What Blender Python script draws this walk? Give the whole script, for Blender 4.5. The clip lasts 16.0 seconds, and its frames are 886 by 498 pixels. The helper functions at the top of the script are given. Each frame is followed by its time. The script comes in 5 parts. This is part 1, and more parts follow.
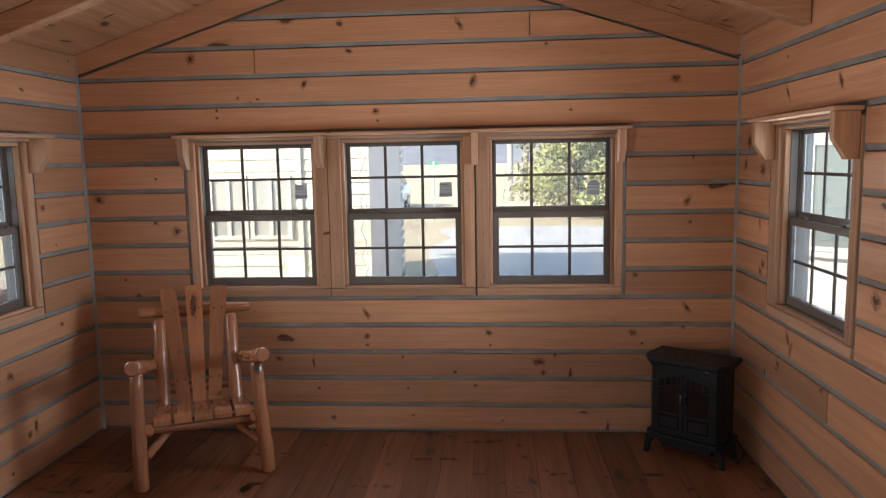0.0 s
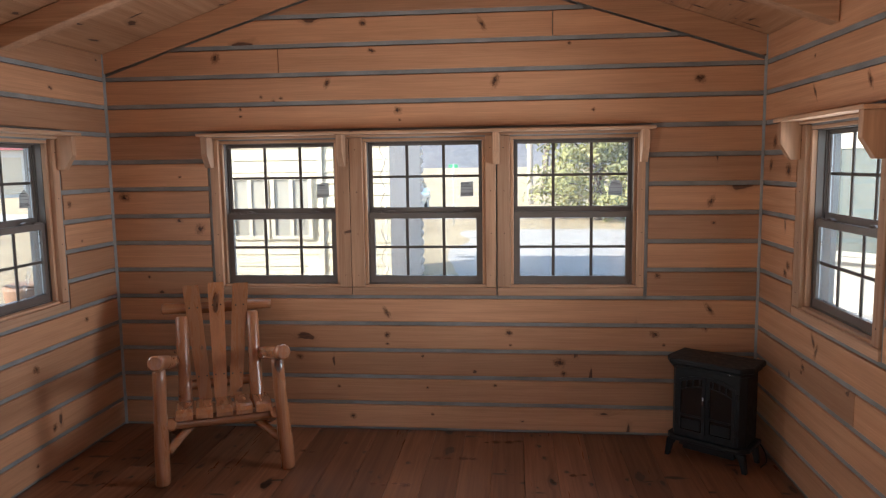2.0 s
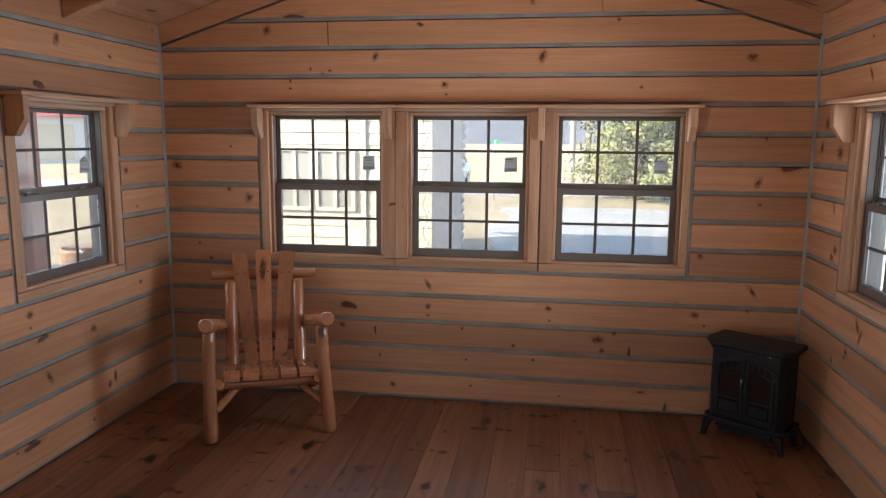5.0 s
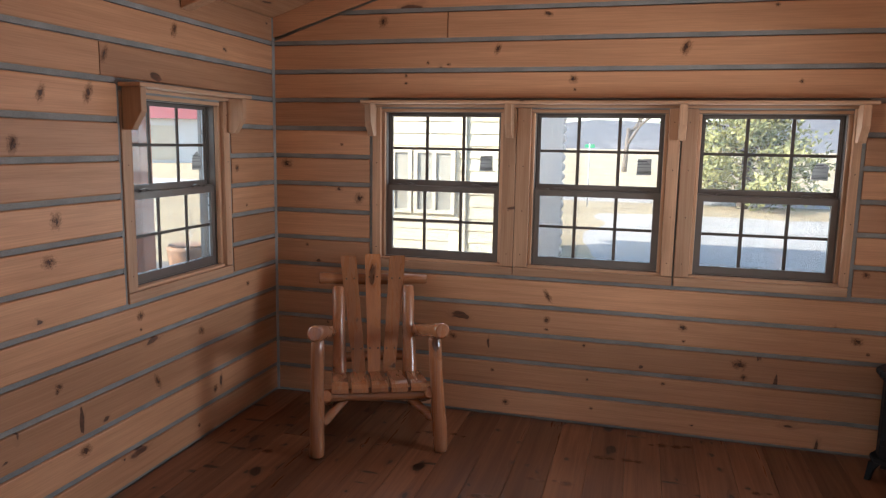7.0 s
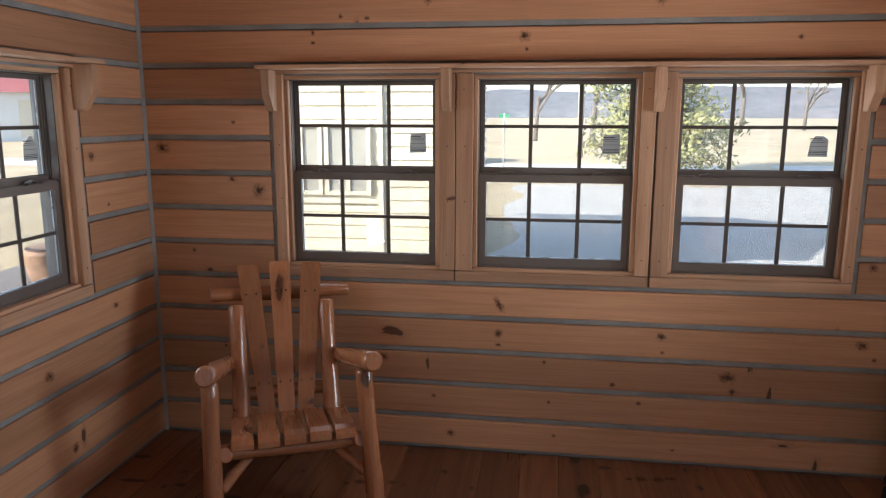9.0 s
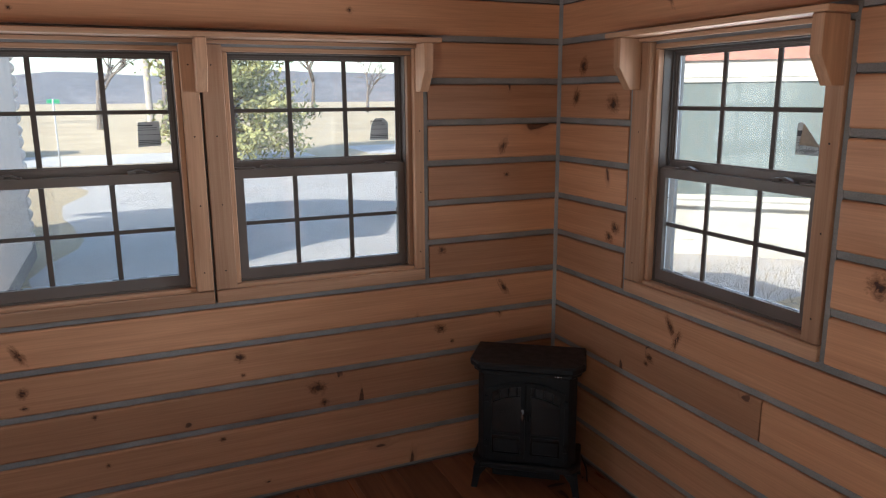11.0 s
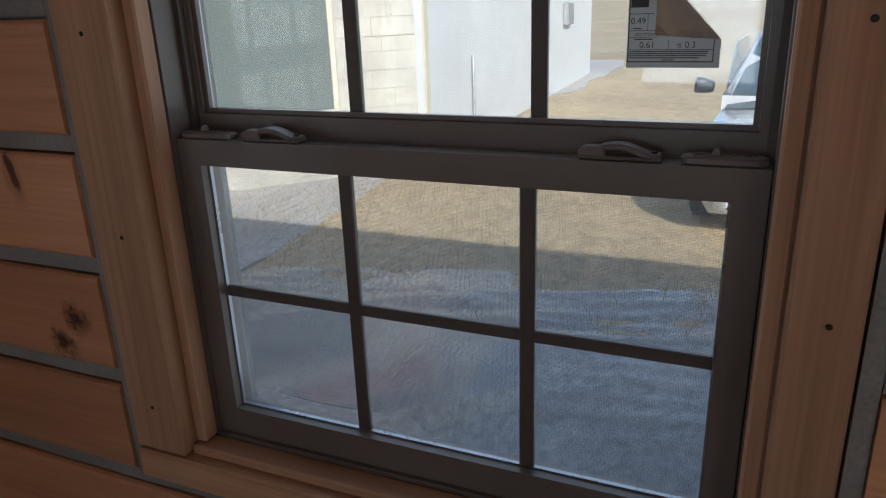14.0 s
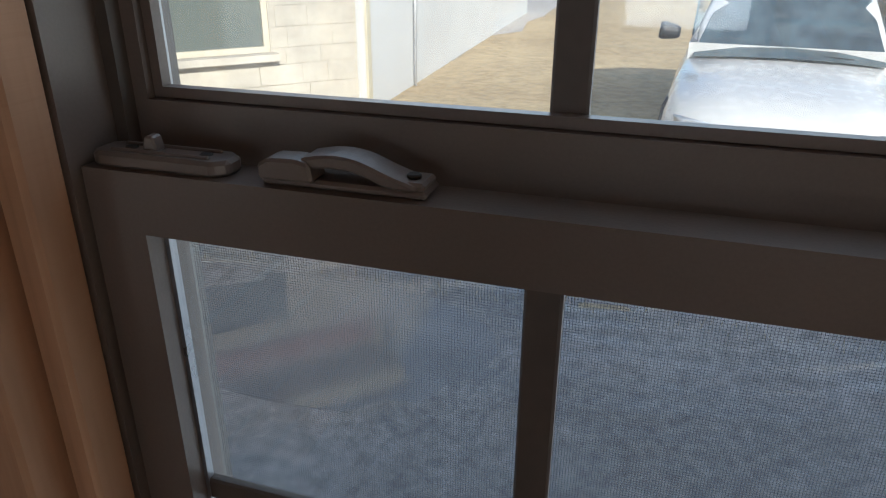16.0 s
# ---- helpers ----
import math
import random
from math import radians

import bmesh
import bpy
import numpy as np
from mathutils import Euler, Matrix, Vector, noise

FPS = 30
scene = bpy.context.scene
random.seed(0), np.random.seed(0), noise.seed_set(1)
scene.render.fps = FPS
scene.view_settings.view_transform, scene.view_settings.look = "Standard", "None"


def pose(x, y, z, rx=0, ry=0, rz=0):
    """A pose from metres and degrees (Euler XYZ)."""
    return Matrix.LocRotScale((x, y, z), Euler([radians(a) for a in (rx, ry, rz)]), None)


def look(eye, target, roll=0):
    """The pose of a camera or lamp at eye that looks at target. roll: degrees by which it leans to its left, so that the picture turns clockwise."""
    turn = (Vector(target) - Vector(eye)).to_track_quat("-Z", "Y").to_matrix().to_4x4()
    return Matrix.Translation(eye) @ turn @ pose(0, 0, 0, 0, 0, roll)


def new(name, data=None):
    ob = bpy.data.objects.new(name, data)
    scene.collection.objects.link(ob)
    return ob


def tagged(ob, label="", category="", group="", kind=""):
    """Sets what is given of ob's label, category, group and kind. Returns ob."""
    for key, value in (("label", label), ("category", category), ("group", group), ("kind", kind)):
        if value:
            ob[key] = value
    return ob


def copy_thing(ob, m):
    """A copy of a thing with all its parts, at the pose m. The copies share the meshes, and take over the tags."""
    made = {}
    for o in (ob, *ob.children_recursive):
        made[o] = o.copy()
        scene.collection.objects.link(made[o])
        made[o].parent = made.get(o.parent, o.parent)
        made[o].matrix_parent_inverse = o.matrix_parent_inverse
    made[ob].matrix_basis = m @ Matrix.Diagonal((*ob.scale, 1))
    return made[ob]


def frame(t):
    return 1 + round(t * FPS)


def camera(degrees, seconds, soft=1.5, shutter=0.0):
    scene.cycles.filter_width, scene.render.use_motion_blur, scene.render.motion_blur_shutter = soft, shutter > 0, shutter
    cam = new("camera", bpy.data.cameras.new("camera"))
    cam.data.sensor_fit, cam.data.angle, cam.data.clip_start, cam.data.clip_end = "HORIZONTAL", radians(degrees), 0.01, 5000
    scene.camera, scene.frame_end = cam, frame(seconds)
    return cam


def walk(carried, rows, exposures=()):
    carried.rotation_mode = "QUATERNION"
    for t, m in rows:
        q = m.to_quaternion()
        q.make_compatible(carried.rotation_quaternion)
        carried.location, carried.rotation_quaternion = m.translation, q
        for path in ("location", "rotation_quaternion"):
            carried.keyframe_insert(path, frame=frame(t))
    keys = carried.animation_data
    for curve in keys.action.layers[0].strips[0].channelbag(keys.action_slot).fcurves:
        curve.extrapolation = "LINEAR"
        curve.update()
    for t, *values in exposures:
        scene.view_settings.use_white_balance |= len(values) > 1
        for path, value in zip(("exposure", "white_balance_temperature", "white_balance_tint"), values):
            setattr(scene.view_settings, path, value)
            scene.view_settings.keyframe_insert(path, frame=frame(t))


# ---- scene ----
cam = camera(63.4, 16.0, soft=1.2)
PATH = [
    (0, (2.669, -0.01, 1.758), (2.523, 1.97, 1.516), -1.1),
    (0.5, (2.661, -0.017, 1.722), (2.464, 1.961, 1.495), -1.0),
    (1, (2.654, -0.014, 1.73), (2.421, 1.959, 1.496), -1.0),
    (1.5, (2.647, -0.014, 1.725), (2.418, 1.96, 1.493), -0.9),
    (2, (2.656, -0.013, 1.733), (2.458, 1.964, 1.501), -0.8),
    (2.5, (2.678, -0.016, 1.725), (2.497, 1.963, 1.5), -0.8),
    (3, (2.658, -0.02, 1.723), (2.479, 1.959, 1.492), -0.6),
    (3.5, (2.615, -0.026, 1.716), (2.398, 1.947, 1.467), -0.2),
    (3.7, (2.615, -0.029, 1.712), (2.369, 1.939, 1.455), 0.0),
    (5.8, (2.648, -0.092, 1.738), (2.304, 1.854, 1.43), 0.5),
    (6, (2.637, -0.086, 1.732), (2.263, 1.855, 1.43), 0.5),
    (6.5, (2.592, -0.001, 1.713), (2.116, 1.919, 1.422), 0.5),
    (7, (2.354, 0.214, 1.697), (1.826, 2.12, 1.406), 1.0),
    (7.5, (2.195, 0.367, 1.69), (1.628, 2.261, 1.387), 0.8),
    (8, (2.106, 0.6, 1.685), (1.553, 2.495, 1.367), 0.4),
    (8.2, (2.061, 0.707, 1.698), (1.546, 2.611, 1.365), 0.4),
    (10.3, (2.061, 1.428, 1.724), (2.409, 3.357, 1.326), -1.0),
    (10.5, (2.118, 1.486, 1.723), (2.604, 3.384, 1.321), -0.8),
    (11, (2.257, 1.583, 1.707), (3.046, 3.374, 1.296), -0.4),
    (11.5, (2.341, 1.841, 1.686), (3.375, 3.5, 1.264), -0.1),
    (12, (2.454, 2.096, 1.668), (3.671, 3.623, 1.238), -0.2),
    (12.5, (2.657, 2.413, 1.654), (4.074, 3.758, 1.225), -0.7),
    (13, (2.914, 2.705, 1.63), (4.473, 3.87, 1.171), -1.1),
    (13.5, (3.154, 2.984, 1.65), (4.811, 3.953, 1.089), -1.7),
    (14, (3.467, 3.141, 1.597), (5.192, 3.904, 0.935), -2.1),
    (14.5, (3.734, 3.225, 1.567), (5.503, 3.775, 0.812), -2.3),
    (15, (3.832, 3.335, 1.562), (5.61, 3.716, 0.729), -1.5),
    (15.3, (3.877, 3.479, 1.552), (5.647, 3.898, 0.719), -1.056),
    (15.5, (3.893, 3.53, 1.548), (5.66, 3.962, 0.716), -0.9),
    (15.6, (3.899, 3.537, 1.548), (5.659, 3.997, 0.719), -0.636),
    (16, (3.916, 3.561, 1.546), (5.657, 4.107, 0.729), 0.2),
]
EXPOSURES = [(0, 2.6, 6080, 10), (8.2, 2.6, 6080, 10), (10.4, 2.25, 5950, 10), (11.0, 2.25, 5900, 10), (11.5, 2.6, 5900, 10), (12.5, 2.6, 5900, 10),
             (13.0, 2.1, 5850, 10), (13.5, 1.55, 5850, 10), (14.0, 1.4, 5900, 10), (14.6, 1.5, 5950, 10), (15.0, 1.55, 5950, 10), (16, 1.5, 6200, 10)]
walk(cam, [(t, look(eye, target, roll)) for t, eye, target, roll in PATH], EXPOSURES)

# ---- light ----
# low winter sun from the south-west
SUN_DIR = Vector((1.53, 1.06, -1.0)).normalized()
world = bpy.data.worlds.new("sky")
world.use_nodes = True
scene.world = world
wn = world.node_tree
sky = wn.nodes.new("ShaderNodeTexSky")
sky.sky_type = "NISHITA"
sky.sun_disc = False
sky.sun_elevation = math.asin(-SUN_DIR.z)
sky.sun_rotation = math.atan2(-SUN_DIR.x, -SUN_DIR.y)
wn.nodes["Background"].inputs["Strength"].default_value = 0.085
wn.links.new(sky.outputs[0], wn.nodes["Background"].inputs["Color"])
sun = new("sun", bpy.data.lights.new("sun", "SUN"))
sun.data.energy, sun.data.angle, sun.data.color = 2.3, radians(0.5), (1.0, 0.93, 0.82)
sun.rotation_euler = SUN_DIR.to_track_quat("-Z", "Y").to_euler()


def opening_lamp(x, y, z, direction, width, height, watts, color, spread=180):
    """An area lamp at one opening, standing in for sky and ground light."""
    lamp = new("opening_light", bpy.data.lights.new("opening_light", "AREA"))
    lamp.data.shape, lamp.data.size, lamp.data.size_y = "RECTANGLE", width, height
    lamp.data.energy, lamp.data.color, lamp.data.spread = watts, color, radians(spread)
    lamp.matrix_world = Matrix.Translation((x, y, z)) @ Vector(direction).to_track_quat("-Z", "Y").to_matrix().to_4x4()
    return lamp


SKYLIGHT, WARM_FILL = (0.88, 0.95, 1.0), (1.0, 0.93, 0.83)
# two lamps a window: the outer one is added for glass haze and rail glints
for wx in (1.136, 2.084, 3.022):
    opening_lamp(wx, 4.545, 1.43, (0, -1, 0), 0.70, 0.85, 0.24, SKYLIGHT)
    opening_lamp(wx, 4.72, 1.43, (0, -1, 0), 0.74, 0.92, 0.55, SKYLIGHT)
opening_lamp(4.185, 3.487, 1.43, (-1, 0, 0.08), 0.70, 0.85, 2.9, SKYLIGHT, 100)
opening_lamp(4.36, 3.487, 1.43, (-1, 0, 0), 0.74, 0.92, 0.75, SKYLIGHT)
opening_lamp(-0.035, 3.526, 1.43, (1, 0, 0), 0.70, 0.85, 0.95, SKYLIGHT, 110)
opening_lamp(-0.21, 3.526, 1.43, (1, 0, 0), 0.74, 0.92, 0.6, SKYLIGHT)
# two fill lamps added at unseen openings behind the view
opening_lamp(2.25, -2.72, 1.05, (0, 1, 0.7), 1.6, 2.0, 0.15, SKYLIGHT)
opening_lamp(4.30, 0.40, 1.43, (-1, 0.15, 0.9), 0.75, 0.92, 0.35, SKYLIGHT)
# added warm fill lamp, low in an unseen side doorway, aimed upwards into the room
opening_lamp(-0.12, -0.30, 0.32, (1, 1.15, 1.25), 0.36, 0.36, 3.4, WARM_FILL, 80)


# ---- materials ----
def material(name):
    m = bpy.data.materials.new(name)
    m.use_nodes = True
    nt = m.node_tree
    return m, nt, nt.nodes["Principled BSDF"]


def node(nt, kind, **values):
    n = nt.nodes.new(kind)
    for key, value in values.items():
        if key in n.inputs:
            n.inputs[key].default_value = value
    return n


def ramp(nt, source, stops):
    r = nt.nodes.new("ShaderNodeValToRGB")
    e = r.color_ramp.elements
    while len(e) < len(stops):
        e.new(0.5)
    for el, (p, c) in zip(e, stops):
        el.position = p
        el.color = (*c, 1) if len(c) == 3 else c
    nt.links.new(source, r.inputs[0])
    return r.outputs[0]


def mixed(nt, mode, fac, a, b):
    m = nt.nodes.new("ShaderNodeMix")
    m.data_type, m.blend_type = "RGBA", mode
    for sock, value in ((m.inputs[0], fac), (m.inputs[6], a), (m.inputs[7], b)):
        if isinstance(value, bpy.types.NodeSocket):
            nt.links.new(value, sock)
        else:
            sock.default_value = value if isinstance(value, (int, float)) else (*value, 1)
    return m.outputs[2]


def maths(nt, op, a, b=0.0):
    m = nt.nodes.new("ShaderNodeMath")
    m.operation = op
    for sock, value in zip(m.inputs, (a, b)):
        if isinstance(value, bpy.types.NodeSocket):
            nt.links.new(value, sock)
        else:
            sock.default_value = value
    return m.outputs[0]


def coords(nt, along, shift=True):
    """Object coordinates with the grain's run as x, the face's width as y, and a shift for each piece."""
    tc = nt.nodes.new("ShaderNodeTexCoord")
    sep = nt.nodes.new("ShaderNodeSeparateXYZ")
    nt.links.new(tc.outputs["Object"], sep.inputs[0])
    com = nt.nodes.new("ShaderNodeCombineXYZ")
    order = {"x": (0, 2, 1), "y": (1, 0, 2), "z": (2, 0, 1)}[along]
    for i, o in enumerate(order):
        nt.links.new(sep.outputs[o], com.inputs[i])
    if not shift:
        return com.outputs[0]
    info = nt.nodes.new("ShaderNodeObjectInfo")
    off = node(nt, "ShaderNodeVectorMath")
    off.operation = "SCALE"
    off.inputs[0].default_value = (37.0, 11.3, 5.7)
    nt.links.new(info.outputs["Random"], off.inputs["Scale"])
    add = node(nt, "ShaderNodeVectorMath")
    nt.links.new(com.outputs[0], add.inputs[0])
    nt.links.new(off.outputs[0], add.inputs[1])
    return add.outputs[0]


def scaled(nt, vec, s):
    m = nt.nodes.new("ShaderNodeMapping")
    m.inputs["Scale"].default_value = s
    nt.links.new(vec, m.inputs["Vector"])
    return m.outputs[0]


def pine(name, along, light, dark, knot, rough=0.55, knots=0.5, tone=0.25, coat=0.0, saw=0.0):
    """Knotty pine: growth-ring grain, knots with halos, board-to-board tone."""
    m, nt, b = material(name)
    v = coords(nt, along)
    # knots: round ones, pin knots and slanting spike knots, each in sparse cells
    kv = scaled(nt, v, (2.3, 5.4, 1.0))

    def knot_layer(scale, turn, amount, size, lift):
        mp = nt.nodes.new("ShaderNodeMapping")
        mp.inputs["Scale"].default_value = scale
        mp.inputs["Rotation"].default_value = (0, 0, turn)
        mp.inputs["Location"].default_value = (lift, lift * 1.7, 0)
        nt.links.new(v, mp.inputs["Vector"])
        warp = node(nt, "ShaderNodeTexNoise", Scale=3.4, Detail=2.0)
        nt.links.new(mp.outputs[0], warp.inputs["Vector"])
        kw = mixed(nt, "LINEAR_LIGHT", 0.16, mp.outputs[0], warp.outputs["Color"])
        vor = node(nt, "ShaderNodeTexVoronoi", Scale=1.0, Randomness=1.0)
        vor.voronoi_dimensions = "2D"
        nt.links.new(kw, vor.inputs["Vector"])
        pick = nt.nodes.new("ShaderNodeSeparateColor")
        nt.links.new(vor.outputs["Color"], pick.inputs[0])
        there = maths(nt, "GREATER_THAN", pick.outputs[0], 1.0 - amount)
        rad = maths(nt, "MULTIPLY", maths(nt, "ADD", maths(nt, "MULTIPLY", pick.outputs[1], 0.7), 0.45), size)
        rad = maths(nt, "SUBTRACT", maths(nt, "MULTIPLY", there, maths(nt, "ADD", rad, 1.0)), 1.0)
        return maths(nt, "SUBTRACT", rad, vor.outputs["Distance"])
    core = knot_layer((2.3, 5.4, 1.0), 0.0, knots, 0.125, 0.0)
    core = maths(nt, "MAXIMUM", core, knot_layer((5.5, 9.0, 1.0), 0.2, knots * 0.55, 0.10, 3.3))
    core = maths(nt, "MAXIMUM", core, knot_layer((9.5, 2.6, 1.0), 0.5, knots * 0.5, 0.12, 7.1))
    knot_mask = ramp(nt, maths(nt, "ADD", maths(nt, "MULTIPLY", core, 9.0), 0.42), [(0.34, (0, 0, 0)), (0.62, (1, 1, 1))])
    halo = ramp(nt, maths(nt, "ADD", maths(nt, "MULTIPLY", core, 3.2), 0.5), [(0.15, (0, 0, 0)), (0.7, (1, 1, 1))])
    # grain, pushed aside by the knots
    push = maths(nt, "MULTIPLY", halo, 0.05)
    gv = node(nt, "ShaderNodeVectorMath")
    pc = nt.nodes.new("ShaderNodeCombineXYZ")
    nt.links.new(push, pc.inputs[1])
    nt.links.new(v, gv.inputs[0])
    nt.links.new(pc.outputs[0], gv.inputs[1])
    g1 = node(nt, "ShaderNodeTexNoise", Scale=1.0, Detail=5.0, Roughness=0.6, Distortion=0.6)
    nt.links.new(scaled(nt, gv.outputs[0], (0.9, 22.0, 9.0)), g1.inputs["Vector"])
    g2 = node(nt, "ShaderNodeTexNoise", Scale=1.0, Detail=3.0, Roughness=0.6)
    nt.links.new(scaled(nt, gv.outputs[0], (4.0, 170.0, 60.0)), g2.inputs["Vector"])
    big = node(nt, "ShaderNodeTexNoise", Scale=1.0, Detail=3.0)
    nt.links.new(scaled(nt, v, (0.8, 2.2, 1.0)), big.inputs["Vector"])
    col = mixed(nt, "MIX", ramp(nt, g1.outputs[0], [(0.34, (0, 0, 0)), (0.70, (1, 1, 1))]), light, dark)
    fine = ramp(nt, g2.outputs[0], [(0.3, (0.86, 0.84, 0.82)), (0.7, (1.05, 1.05, 1.05))])
    col = mixed(nt, "MULTIPLY", 1.0, col, fine)
    patch = ramp(nt, big.outputs[0], [(0.3, (0.80, 0.76, 0.72)), (0.7, (1.1, 1.1, 1.1))])
    col = mixed(nt, "MULTIPLY", 0.8, col, patch)
    info = nt.nodes.new("ShaderNodeObjectInfo")
    each = ramp(nt, info.outputs["Random"], [(0.0, (1 - tone, 1 - tone * 1.1, 1 - tone * 1.15)), (0.5, (1.0, 0.97, 0.95)), (1.0, (1 + tone * 0.4, 1 + tone * 0.3, 1 + tone * 0.2))])
    col = mixed(nt, "MULTIPLY", 1.0, col, each)
    col = mixed(nt, "MIX", maths(nt, "MULTIPLY", halo, 0.8), col, tuple(0.55 * a + 0.45 * k for a, k in zip(dark, knot)))
    rings = node(nt, "ShaderNodeTexNoise", Scale=14.0, Detail=2.0)
    nt.links.new(kv, rings.inputs["Vector"])
    kcol = ramp(nt, rings.outputs[0], [(0.35, tuple(c * 0.45 for c in knot)), (0.65, tuple(c * 1.3 for c in knot))])
    col = mixed(nt, "MIX", maths(nt, "MULTIPLY", knot_mask, 0.92), col, kcol)
    nt.links.new(col, b.inputs["Base Color"])
    r = ramp(nt, g1.outputs[0], [(0.3, (rough - 0.08,) * 3), (0.7, (rough + 0.1,) * 3)])
    nt.links.new(r, b.inputs["Roughness"])
    if coat:
        b.inputs["Coat Weight"].default_value = coat
        b.inputs["Coat Roughness"].default_value = 0.25
    bump = node(nt, "ShaderNodeBump", Strength=0.25, Distance=0.002)
    h = maths(nt, "ADD", maths(nt, "MULTIPLY", g1.outputs[0], 0.6), maths(nt, "MULTIPLY", g2.outputs[0], 0.5))
    h = maths(nt, "SUBTRACT", h, maths(nt, "MULTIPLY", knot_mask, 0.5))
    if saw:
        w = node(nt, "ShaderNodeTexNoise", Scale=1.0, Detail=2.0)
        nt.links.new(scaled(nt, v, (260.0, 6.0, 6.0)), w.inputs["Vector"])
        h = maths(nt, "ADD", h, maths(nt, "MULTIPLY", w.outputs[0], saw))
    nt.links.new(h, bump.inputs["Height"])
    nt.links.new(bump.outputs[0], b.inputs["Normal"])
    return m


def plain(name, color, rough=0.6, metal=0.0, vary=0.15, scale=12.0, bump=0.0, detail=4.0, coat=0.0, fine=120.0):
    """A surface of one colour with soft stains, fine grain and relief."""
    m, nt, b = material(name)
    tc = nt.nodes.new("ShaderNodeTexCoord")
    n1 = node(nt, "ShaderNodeTexNoise", Scale=scale, Detail=detail)
    n2 = node(nt, "ShaderNodeTexNoise", Scale=fine, Detail=2.0)
    nt.links.new(tc.outputs["Object"], n1.inputs["Vector"])
    nt.links.new(tc.outputs["Object"], n2.inputs["Vector"])
    col = ramp(nt, n1.outputs[0], [(0.3, tuple(c * (1 - vary) for c in color)), (0.7, tuple(min(1, c * (1 + vary)) for c in color))])
    col = mixed(nt, "MULTIPLY", 0.6, col, ramp(nt, n2.outputs[0], [(0.3, (1 - vary,) * 3), (0.7, (1 + vary * 0.5,) * 3)]))
    nt.links.new(col, b.inputs["Base Color"])
    nt.links.new(ramp(nt, n1.outputs[0], [(0.3, (max(0.02, rough - 0.08),) * 3), (0.7, (min(1, rough + 0.08),) * 3)]), b.inputs["Roughness"])
    b.inputs["Metallic"].default_value = metal
    b.inputs["Coat Weight"].default_value = coat
    if bump:
        bm_ = node(nt, "ShaderNodeBump", Strength=bump, Distance=0.004)
        nt.links.new(maths(nt, "ADD", n1.outputs[0], maths(nt, "MULTIPLY", n2.outputs[0], 0.7)), bm_.inputs["Height"])
        nt.links.new(bm_.outputs[0], b.inputs["Normal"])
    return m


PINE_L, PINE_D, KNOT = (0.580, 0.314, 0.174), (0.475, 0.247, 0.132), (0.075, 0.026, 0.012)
board_wood = {a: pine("pine_log_board_" + a, a, PINE_L, PINE_D, KNOT, rough=0.48, knots=0.05, tone=0.34) for a in "xyz"}
trim_wood = {a: pine("rough_pine_trim_" + a, a, (0.56, 0.345, 0.212), (0.40, 0.225, 0.130), KNOT, rough=0.65, knots=0.02, saw=0.9) for a in "xyz"}
roof_wood = pine("ceiling_pine", "y", (0.50, 0.295, 0.17), (0.38, 0.205, 0.11), KNOT, knots=0.30)
floor_wood = pine("floor_pine", "y", (0.230, 0.100, 0.050), (0.135, 0.055, 0.027), (0.016, 0.008, 0.005), rough=0.34, knots=0.34, tone=0.42)
log_wood = {a: pine("cedar_log_" + a, a, (0.40, 0.172, 0.078), (0.28, 0.112, 0.050), KNOT, rough=0.27, knots=0.06, coat=0.4) for a in "xyz"}
chink = plain("grey_chinking", (0.235, 0.23, 0.222), rough=0.9, vary=0.22, scale=5.0, bump=0.5, fine=240.0)
taupe = plain("taupe_vinyl", (0.125, 0.102, 0.088), rough=0.36, vary=0.10, scale=6.0, bump=0.04, fine=500.0)
muntin_dark = plain("bronze_grille", (0.075, 0.06, 0.05), rough=0.5, vary=0.1)
alu = plain("sash_edge_aluminium", (0.35, 0.37, 0.40), rough=0.3, metal=0.9, vary=0.1)
iron = plain("black_cast_iron", (0.006, 0.0075, 0.0095), rough=0.5, vary=0.3, scale=30.0, bump=0.12, fine=300.0)
iron.node_tree.nodes["Principled BSDF"].inputs["Specular IOR Level"].default_value = 0.28
iron_dark = plain("stove_glass_black", (0.008, 0.008, 0.009), rough=0.12, vary=0.2)
steel = plain("bright_handle", (0.5, 0.5, 0.52), rough=0.25, metal=1.0, vary=0.1)
screw = plain("dark_screw", (0.03, 0.025, 0.02), rough=0.5, metal=0.6)
paper = plain("label_paper", (0.62, 0.61, 0.58), rough=0.7, vary=0.08)
pnt = paper.node_tree
ptr = node(pnt, "ShaderNodeBsdfTranslucent", Color=(0.45, 0.45, 0.44, 1))
pmx = node(pnt, "ShaderNodeMixShader", Fac=0.6)
pnt.links.new(pnt.nodes["Principled BSDF"].outputs[0], pmx.inputs[1])
pnt.links.new(ptr.outputs[0], pmx.inputs[2])
pnt.links.new(pmx.outputs[0], pnt.nodes["Material Output"].inputs[0])
paper_back = plain("label_paper_back", (0.60, 0.53, 0.44), rough=0.7, vary=0.1)
ink = plain("label_ink", (0.05, 0.05, 0.055), rough=0.6)
mesh_dark = plain("screen_fibre", (0.07, 0.07, 0.075), rough=0.6)

